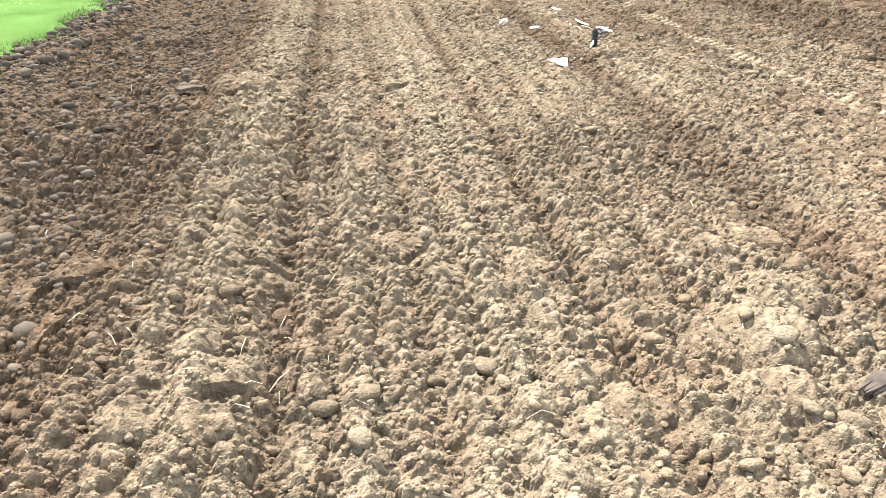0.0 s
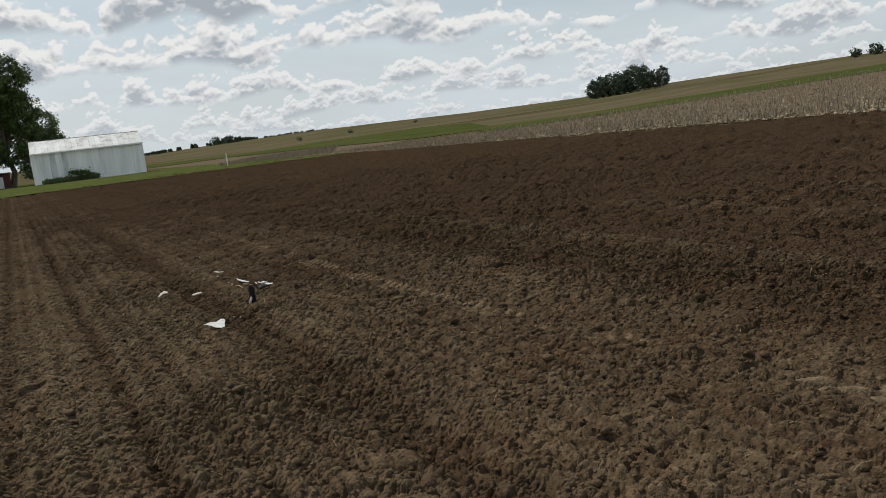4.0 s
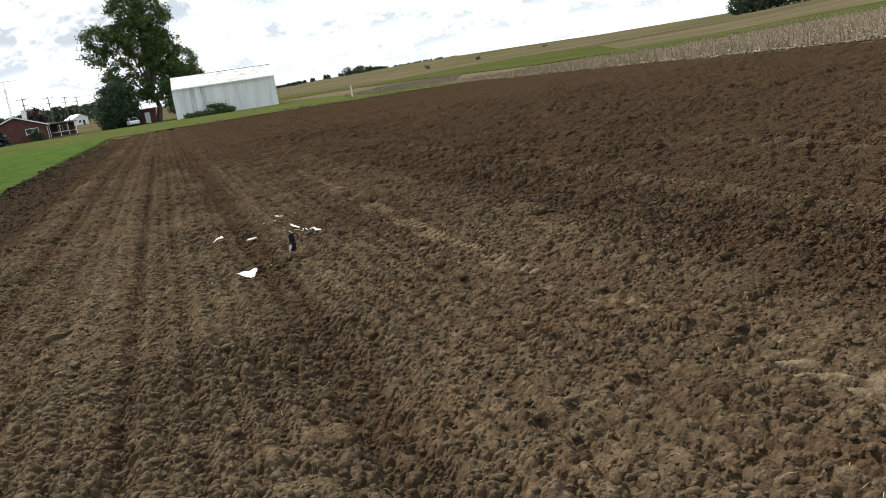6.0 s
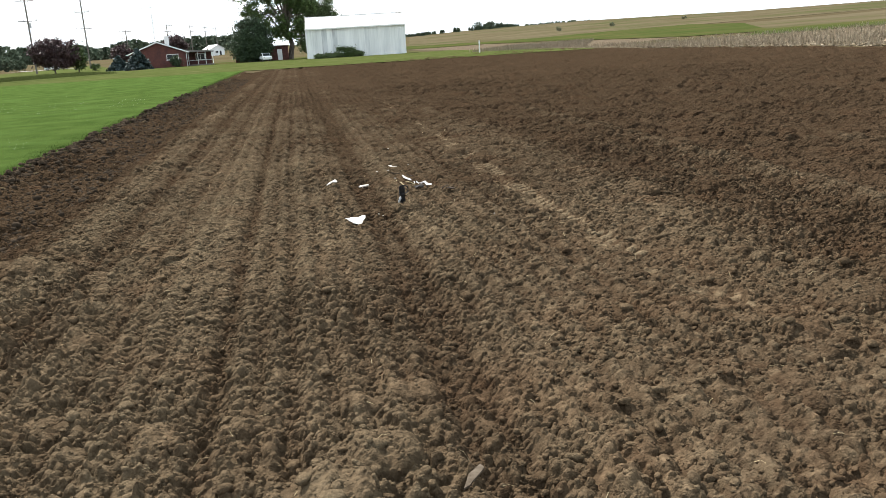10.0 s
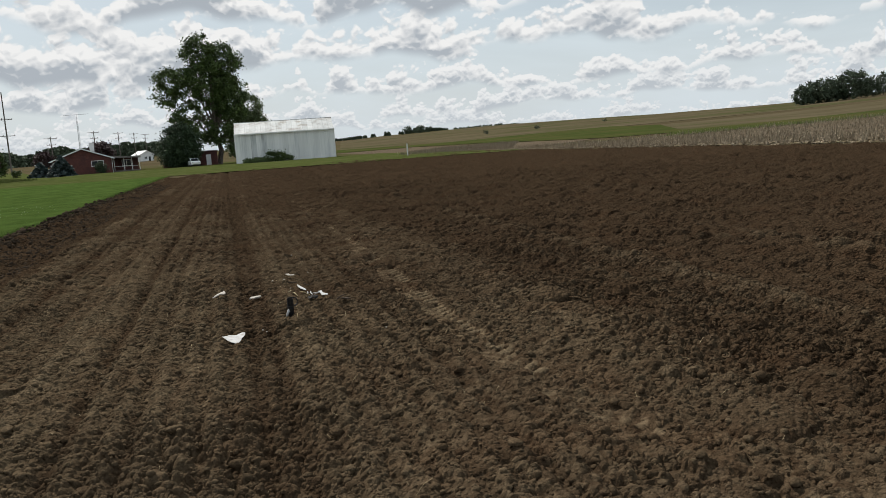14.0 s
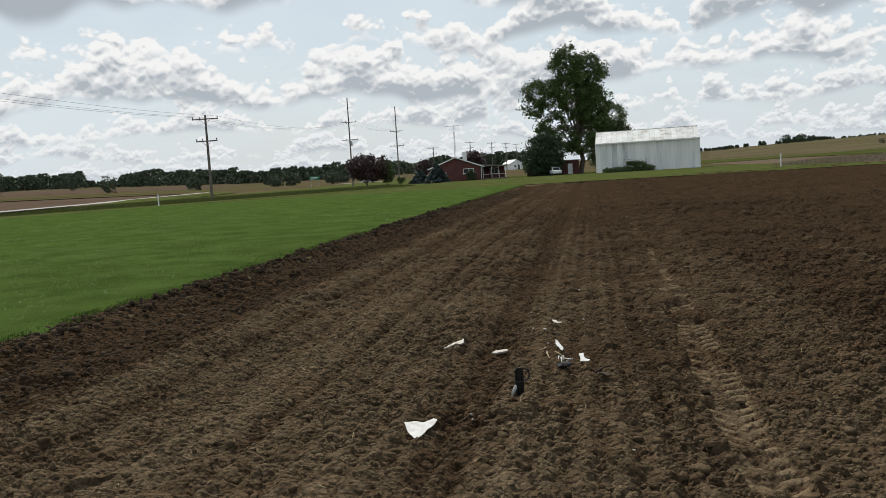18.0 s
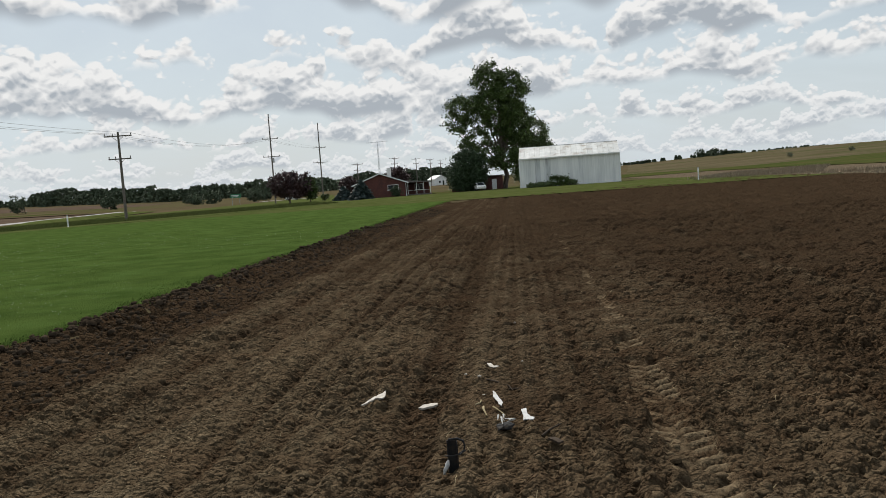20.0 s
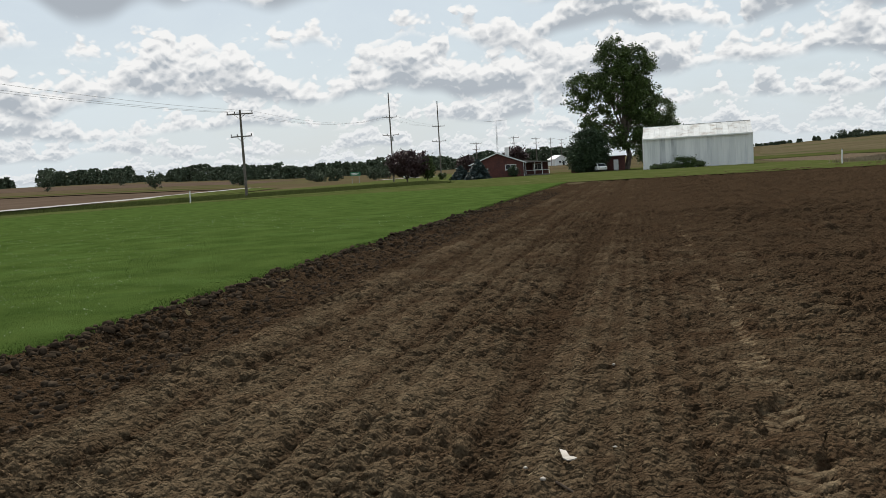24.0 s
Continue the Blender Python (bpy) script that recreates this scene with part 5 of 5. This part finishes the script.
# ---------------------------------------------------------------- trees in the fields
def field_tree(az, d, h, w, label, seed, mat=None, z=None, name="field_tree", clumps=60):
    x, y = 2 + math.sin(radians(az)) * d, 2 + math.cos(radians(az)) * d
    return tree(name, x, y, h, [(0, 0, h * 0.54, w / 2, w / 2, h * 0.44), (w * 0.1, 0, h * 0.3, w * 0.5, w * 0.45, h * 0.3)], label, mat or M["leaf_hazed"], clumps, 26, w * 0.07, w * 0.05, h * 0.02, 0.25, 6, seed=seed)


for k, (az, d, h, w) in enumerate(((-32.0, 330, 7.4, 6.0), (-26.7, 330, 5.2, 6.4), (-21.6, 330, 4.4, 7), (-20.4, 335, 5.4, 7), (-38.5, 420, 11, 7), (-34.3, 520, 9.5, 7), (-17.6, 300, 4.6, 6.5), (-16.9, 305, 3.8, 5))):
    field_tree(az, d, h, w, "lone dark green tree among the fields", 60 + k)
for k, (az, d, h, w) in enumerate(((38.7, 305, 6.6, 6.5), (39.3, 310, 7.8, 7), (40.0, 308, 8.4, 7), (40.7, 312, 7.8, 6), (41.3, 310, 9.8, 7), (42.0, 313, 9.4, 7), (42.6, 316, 6.6, 5), (43.2, 318, 8.2, 4.6))):
    tagged(field_tree(az, d, h, w, "dark green tree in a small field copse", 80 + k, clumps=110), group="field copse")
for k, (az, d, h, w) in enumerate(((54.8, 300, 3.3, 3.4), (55.9, 300, 3.6, 4.4), (70.2, 310, 3.0, 3.6), (66.8, 310, 1.8, 3), (68.0, 312, 1.6, 3), (75.4, 320, 7, 7), (76.3, 322, 10, 9), (77.2, 325, 12, 10), (78.6, 328, 12, 10), (12.6, 560, 5.5, 6), (13.5, 560, 5, 6))):
    field_tree(az, d, h, w, "dark green hedge tree on the rise", 100 + k)
for az, d, s in ((18.1, 300, 1.0), (21.6, 300, 0.9), (26.2, 330, 0.8)):
    field_tree(az, d, 1.8 * s, 2.2 * s, "low dark bush in the tan field", 130 + int(az), name="field_bush", clumps=24)


# ---------------------------------------------------------------- maize stubble, straw and grass
def stalks():
    rng = np.random.RandomState(61)
    n = 26000
    row = rng.randint(0, 260, n)
    y = 92 - row * 0.76 + rng.normal(0, 0.05, n)
    x = FIELD_X + 0.6 + 95 * rng.rand(n) ** 1.7
    keep = (y > -40)
    x, y = x[keep], y[keep]
    n2 = 5000
    u, v = rng.rand(n2), rng.rand(n2)
    x = np.r_[x, 24 + 12 * u + 18 * v]
    y = np.r_[y, 106 - 10 * u + 45 * v]
    n = len(x)
    h = rng.uniform(0.18, 0.50, n)
    z = terrain(x, y) + 0.02
    lean = rng.normal(0, 0.16, (n, 2)) * h[:, None]
    r = rng.uniform(0.012, 0.022, n)
    a = rng.uniform(0, 6.28, n)
    ring = [np.stack([np.cos(a + k * 2.0944), np.sin(a + k * 2.0944), 0 * a], 1) * r[:, None] for k in range(3)]
    foot = np.stack([x, y, z], 1)
    head = foot + np.column_stack([lean, h])
    v = np.stack([foot + q for q in ring] + [head + q for q in ring], 1).reshape(-1, 3)
    f = (np.array([(0, 1, 4, 3), (1, 2, 5, 4), (2, 0, 3, 5)])[None] + (np.arange(n) * 6)[:, None, None]).reshape(-1, 4)
    tagged(new("maize_stubble", np_mesh("maize_stubble", v, f, M["stalk"])), "broken pale maize stalks standing in rows", "stubble", kind="stuff")
    # husks and leaves lying between the stalks
    m = 30000
    x = FIELD_X - 0.2 + 60 * rng.rand(m) ** 2.2
    y = rng.uniform(-20, 92, m)
    pts = np.stack([x, y, terrain(x, y) + rng.uniform(0.03, 0.22, m) ** 1.2], 1)
    v, f = cards(rng, pts, 0.075, 0.75)
    tagged(new("maize_husks", np_mesh("maize_husks", v, f, M["stalk"])), "pale dry husks and leaves littering the stubble", "crop litter", kind="stuff")


stalks()


def straw():
    rng = np.random.RandomState(62)
    n = 700
    x, y = rng.uniform(-2.0, 7, n), 1.4 + 14 * rng.rand(n) ** 1.4
    z = on_soil(x, y) + 0.012
    a, l, w = rng.uniform(0, 6.28, n), rng.uniform(0.025, 0.11, n), rng.uniform(0.0005, 0.0012, n)
    d = np.stack([np.cos(a), np.sin(a), rng.normal(0, 0.3, n)], 1)
    q = np.stack([-np.sin(a), np.cos(a), 0 * a], 1) * w[:, None]
    c = np.stack([x, y, z], 1)
    bend = np.stack([0 * a, 0 * a, rng.uniform(0.1, 0.3, n) * l], 1)
    p = [c - d * l[:, None] / 2, c + bend, c + d * l[:, None] / 2]
    v = np.stack([p[0] - q, p[0] + q, p[1] + q, p[1] - q, p[2] + q, p[2] - q], 1).reshape(-1, 3)
    f = (np.array([(0, 1, 2, 3), (3, 2, 4, 5)])[None] + (np.arange(n) * 6)[:, None, None]).reshape(-1, 4)
    tagged(new("straw_bits", np_mesh("straw_bits", v, f, M["straw"])), "thin pale straws and roots lying on the soil", "straw", kind="stuff")


straw()


def grass(name, n, px, py, zs, height, label, mat, seed, width=0.004):
    rng = np.random.RandomState(seed)
    a = rng.uniform(0, 6.28, n)
    h = height * rng.uniform(0.5, 1.3, n)
    q = np.stack([np.cos(a), np.sin(a), 0 * a], 1) * (width * rng.uniform(0.7, 1.4, (n, 1)))
    foot = np.stack([px, py, zs], 1)
    tip = foot + np.column_stack([rng.normal(0, 0.35, (n, 2)) * h[:, None], h])
    v = np.stack([foot - q, foot + q, tip], 1).reshape(-1, 3)
    ob = new(name, np_mesh(name, v, np.arange(3 * n).reshape(n, 3), mat))
    return tagged(ob, label, "grass", kind="stuff")


def lawn_growth():
    rng = np.random.RandomState(63)
    n = 60000
    y = 4.5 + 44 * rng.rand(n) ** 1.7
    x = LAWN_X - 0.15 - (1.5 + 0.42 * y) * rng.rand(n) ** 1.25
    grass("lawn_grass", n, x, y, 0.05 + 0 * x, 0.022, "short mown grass blades", M["blade"], 64, 0.0045)
    n = 9000
    y = 3.0 + 76 * rng.rand(n) ** 1.5
    tuft = vnoise(y, y * 0, 0.5, 15)
    x = LAWN_X - 0.36 + 0.3 * tuft + rng.normal(0, 0.13, n)
    grass("edge_tufts", n, x, y, np.maximum(on_soil(x, y) * 0.8, 0.04), 0.042, "ragged grass tufts along the tilled edge", M["blade"], 65, 0.007)
    n = 3200
    y = 9 + 40 * rng.rand(n)
    x = LAWN_X - 0.8 - (2 + 0.5 * y) * rng.rand(n)
    keep = vnoise(x, y, 3.0, 16) > 0.45
    x, y = x[keep], y[keep]
    pts = np.stack([x, y, 0 * x + 0.088], 1)
    shapes = clod_shapes(rng, 1, 3)
    ob = scatter("clover_flowers", rng, pts, np.full(len(x), 0.0075), shapes, M["clover"], "tiny white clover heads in the lawn", 0 * x)
    ob["category"] = "flowers"
    n = 40000
    t, w = rng.rand(n), rng.rand(n)
    x = -58 + 36 * t - 12 * w
    y = 60 + 60 * t + 30 * w
    grass("verge_grass", n, x, y, terrain(x, y) + 0.1, 0.26, "tall rough verge grass", M["verge_blade"], 66, 0.03)


lawn_growth()


# ---------------------------------------------------------------- litter on the soil
def soil_top(x, y, r=0.05, share=80):
    """The height on which a piece rests: the tops of the crumbs round a place."""
    gx, gy = np.meshgrid(np.linspace(-r, r, 9) + x, np.linspace(-r, r, 9) + y)
    return float(np.percentile(on_soil(gx.ravel(), gy.ravel()), share))


def slab(name, pts, thick, mat, label, category, lift=0.012, sag=0.0, group="", curl=0.0, seed=1):
    """A torn flat piece with the outline pts (x, y), lying on the soil, a little bent."""
    rng = np.random.RandomState(seed)
    cx, cy = sum(p[0] for p in pts) / len(pts), sum(p[1] for p in pts) / len(pts)
    if group:
        pts = [(cx + 0.82 * (x - cx), cy + 0.82 * (y - cy)) for x, y in pts]
    ob = base(name, cx, cy, soil_top(cx, cy, 0.09, 97) + lift * 0.12)
    bm = bmesh.new()
    ring = [bm.verts.new((x - cx, y - cy, 0)) for x, y in pts]
    bm.faces.new(ring)
    bmesh.ops.triangulate(bm, faces=bm.faces[:])
    bmesh.ops.subdivide_edges(bm, edges=bm.edges[:], cuts=3, use_grid_fill=True)
    top = bm.verts[:]
    ext = bmesh.ops.extrude_face_region(bm, geom=bm.faces[:])
    for v in ext["geom"]:
        if isinstance(v, bmesh.types.BMVert):
            v.co.z += thick
    for v in bm.verts:
        v.co.z += curl * (v.co.x**2 + v.co.y**2) + sag * 0.15 * v.co.y + 0.003 * math.sin(v.co.x * 60 + seed) * math.cos(v.co.y * 50)
    bmesh.ops.recalc_face_normals(bm, faces=bm.faces[:])
    part("sheet", bm, mat, ob, smooth=False)
    return tagged(ob, label, category, group)


PIECES = "white scraps on the soil"
slab("plastic_sheet", [(1.90, 7.76), (1.965, 7.58), (2.035, 7.47), (2.06, 7.455), (2.085, 7.50), (2.115, 7.63), (2.145, 7.72), (2.15, 7.80), (2.125, 7.795), (2.115, 7.835), (2.095, 7.79), (2.05, 7.755), (1.97, 7.765)],
     0.004, M["plastic"], "torn white plastic sheet lying on tilled soil", "plastic scrap", 0.06, 0.6, PIECES, 0.0, 2)
slab("broken_slat", [(1.805, 9.70), (1.82, 9.69), (1.905, 9.90), (1.96, 9.89), (1.985, 9.93), (1.97, 10.08), (1.955, 10.13), (1.935, 10.05), (1.885, 9.96)], 0.010, M["bone"],
     "long broken off-white slat with a flared end", "plastic scrap", 0.05, 0.15, PIECES, 0.0, 3)
slab("bark_strip", [(2.21, 9.86), (2.25, 9.84), (2.33, 9.90), (2.38, 9.93), (2.37, 10.0), (2.32, 9.98), (2.25, 9.96)], 0.014, M["bone"], "flat off-white scrap with ragged edges", "plastic scrap", 0.035, 0.1, PIECES, 0.2, 4)
slab("plastic_flake", [(2.70, 10.83), (2.74, 10.66), (2.77, 10.62), (2.83, 10.68), (2.78, 10.71), (2.745, 10.80)], 0.006, M["bone"], "small forked white scrap on the soil", "plastic scrap", 0.04, 0.1, PIECES, 0.3, 5)
slab("plastic_strip", [(2.775, 9.93), (2.80, 9.90), (2.85, 9.70), (2.87, 9.63), (2.86, 9.50), (2.835, 9.56), (2.82, 9.68), (2.78, 9.80)], 0.006, M["plastic"], "narrow curled white plastic strip", "plastic scrap", 0.05, 0.25, PIECES, 0.4, 6)
slab("plastic_scrap", [(2.975, 9.54), (3.02, 9.55), (3.03, 9.42), (3.05, 9.36), (3.085, 9.33), (3.07, 9.27), (3.03, 9.29), (2.99, 9.27), (2.995, 9.38)], 0.006, M["plastic"], "bent white plastic scrap with a torn foot", "plastic scrap", 0.04, 0.3, PIECES, 0.3, 7)
slab("wood_chip", [(3.14, 8.74), (3.18, 8.76), (3.23, 8.67), (3.20, 8.65)], 0.012, M["twig"], "flat brown wood chip on the soil", "wood chip", 0.03, 0.1, "", 0.0, 8)
slab("wood_chip", [(2.05, 2.47), (2.075, 2.49), (2.16, 2.60), (2.15, 2.63), (2.09, 2.57)], 0.008, M["oldwood"], "pale splinter of wood on the soil", "wood chip", 0.03, 0.1, "", 0.0, 9)
slab("soil_slab", [(-1.33, 6.57), (-1.28, 6.53), (-1.20, 6.60), (-1.13, 6.61), (-1.11, 6.66), (-1.2, 6.69), (-1.31, 6.63)], 0.028, M["wet_clod"], "dark upturned slab of moist soil", "soil", 0.06, 0.1, "", 0.0, 11)


def pebble(x, y, r, seed):
    rng = np.random.RandomState(seed)
    v, f = clod_shapes(rng, 2, 1)[0]
    z = soil_top(x, y, 0.03)
    ob = new("pebble", np_mesh("pebble", v * r * 0.75, f, M["bone"], True))
    ob.location = (x, y, z + r * 0.5)
    tagged(ob, "small white pebble on the tilled soil", "pebble", "white pebbles")


for k, (x, y, r) in enumerate(((2.665, 10.38, 0.022), (2.71, 9.99, 0.013), (3.01, 10.96, 0.014), (2.54, 10.64, 0.016), (2.30, 8.10, 0.014), (2.33, 7.95, 0.011),  (2.95, 12.9, 0.02), (3.3, 7.1, 0.012))):
    pebble(x, y, r, 200 + k)


def black_stake():
    """A black plastic stake that sticks out of the soil, a strap round it and a white lump caught at its foot."""
    x, y = 2.595, 8.44
    z = soil_top(x, y, 0.03)
    ob = tagged(base("plastic_stake", x, y, z, 8), "black plastic stake upright in soil with a hooked top", "stake")
    part("shaft", boxes(((-0.030, -0.005, -0.12), (0.030, 0.005, 0.165)), ((-0.030, -0.026, -0.12), (-0.022, -0.0052, 0.172)), ((0.022, -0.026, -0.12), (0.030, -0.0052, 0.160)), bevel=0.003), M["black"], ob)
    bm = bmesh.new()
    tube(bm, [(-0.02, -0.01, 0.172), (0.03, -0.012, 0.174), (0.062, -0.015, 0.160), (0.070, -0.018, 0.135), (0.064, -0.02, 0.105), (0.035, -0.022, 0.092)], [0.006, 0.007, 0.007, 0.006, 0.005, 0.004], 6)
    part("hook", bm, M["black"], ob)
    bm = bmesh.new()
    tube(bm, [(-0.045, -0.032, 0.088), (0.0, -0.036, 0.084), (0.04, -0.03, 0.090), (0.075, -0.015, 0.104)], [0.004, 0.005, 0.005, 0.003], 5)
    part("strap", bm, M["black"], ob)
    bm = bmesh.new()
    tube(bm, [(-0.058, -0.045, -0.03), (-0.050, -0.055, 0.012), (-0.034, -0.050, 0.045), (-0.028, -0.045, 0.068)], [0.005, 0.011, 0.014, 0.005], 8)
    part("wrapping", bm, M["plastic"], ob, "white plastic wrapping", True)
    return ob


black_stake()


def crumpled(x, y, seed):
    """A crumpled black bag with torn white pieces."""
    rng = np.random.RandomState(seed)
    z = soil_top(x, y, 0.03)
    ob = tagged(base("crumpled_bag", x, y, z), "crumpled black plastic bag with torn white shreds", "plastic scrap")
    v, f = clod_shapes(rng, 2, 1)[0]
    v = v * (0.062, 0.075, 0.045) * (1 + rng.uniform(-0.22, 0.22, (len(v), 1))) + (0, 0, 0.02)
    b = new("bag", np_mesh("bag", v, f, M["black"]))
    b.parent = ob
    for k in range(5):
        a = rng.uniform(0, 6.28)
        c = Vector((math.cos(a) * 0.05, 0.05 + math.sin(a) * 0.06, 0.045 + 0.02 * rng.rand()))
        bm = bmesh.new()
        tube(bm, [tuple(c), tuple(c + Vector((rng.normal(0, 0.018), rng.normal(0, 0.025), 0.014))), tuple(c + Vector((rng.normal(0, 0.035), rng.normal(0, 0.045), 0.004)))], [0.003, 0.007, 0.002], 4)
        part("shred", bm, M["plastic"], ob, "torn white shred")


crumpled(2.885, 9.08, 71)


def wood_chunk(x, y):
    """A split piece of root wood: splinters side by side, their ends broken off at odd lengths."""
    rng = np.random.RandomState(91)
    ob = tagged(base("wood_chunk", x, y, soil_top(x, y, 0.05), 14), "brown split chunk of wood half buried in soil", "wood chunk")
    for k in range(7):
        o, z = -0.045 + 0.015 * k, 0.010 + 0.016 * math.sin(k * 0.5)
        bm = bmesh.new()
        a, b = -0.09 - 0.05 * rng.rand(), 0.07 + 0.06 * rng.rand()
        tube(bm, [(a, o * 0.6, z - 0.02), (a * 0.3, o, z + 0.008), (b * 0.5, o, z + 0.012), (b, o * 1.2, z + 0.03 * rng.rand())], [0.004, 0.014, 0.013, 0.003], 5)
        part("splinter", bm, M["twig"], ob)


wood_chunk(1.80, 2.15)


def twig(pts, r, label, mat=None):
    x, y = pts[0]
    z = soil_top(x, y, 0.03)
    bm = bmesh.new()
    n = len(pts)
    tube(bm, [(px - x, py - y, soil_top(px, py, 0.02) - z + r * 0.6) for px, py in pts], [r * (1 - 0.7 * k / n) for k in range(n)], 6)
    ob = part("twig", bm, mat or M["twig"])
    ob.location = (x, y, z)
    tagged(ob, label, "twig", "twigs on the soil")


twig([(2.72, 10.48), (2.80, 10.36), (2.90, 10.24), (2.93, 10.05)], 0.008, "dark crooked twig on the soil")
twig([(2.90, 10.2), (2.97, 10.14), (3.05, 10.10)], 0.009, "short dark twig branching off another")
twig([(3.11, 8.95), (3.16, 9.05), (3.24, 9.17)], 0.009, "dark thin twig lying on the soil")
twig([(2.70, 9.80), (2.695, 9.72), (2.66, 9.68)], 0.007, "thin pale peeling of plant stem", M["straw"])
twig([(2.72, 9.66), (2.725, 9.55), (2.75, 9.46)], 0.010, "pale dry leaf sheath on the soil", M["straw"])
twig([(2.79, 9.60), (2.83, 9.50), (2.88, 9.42)], 0.006, "pale straw stem on the soil", M["straw"])
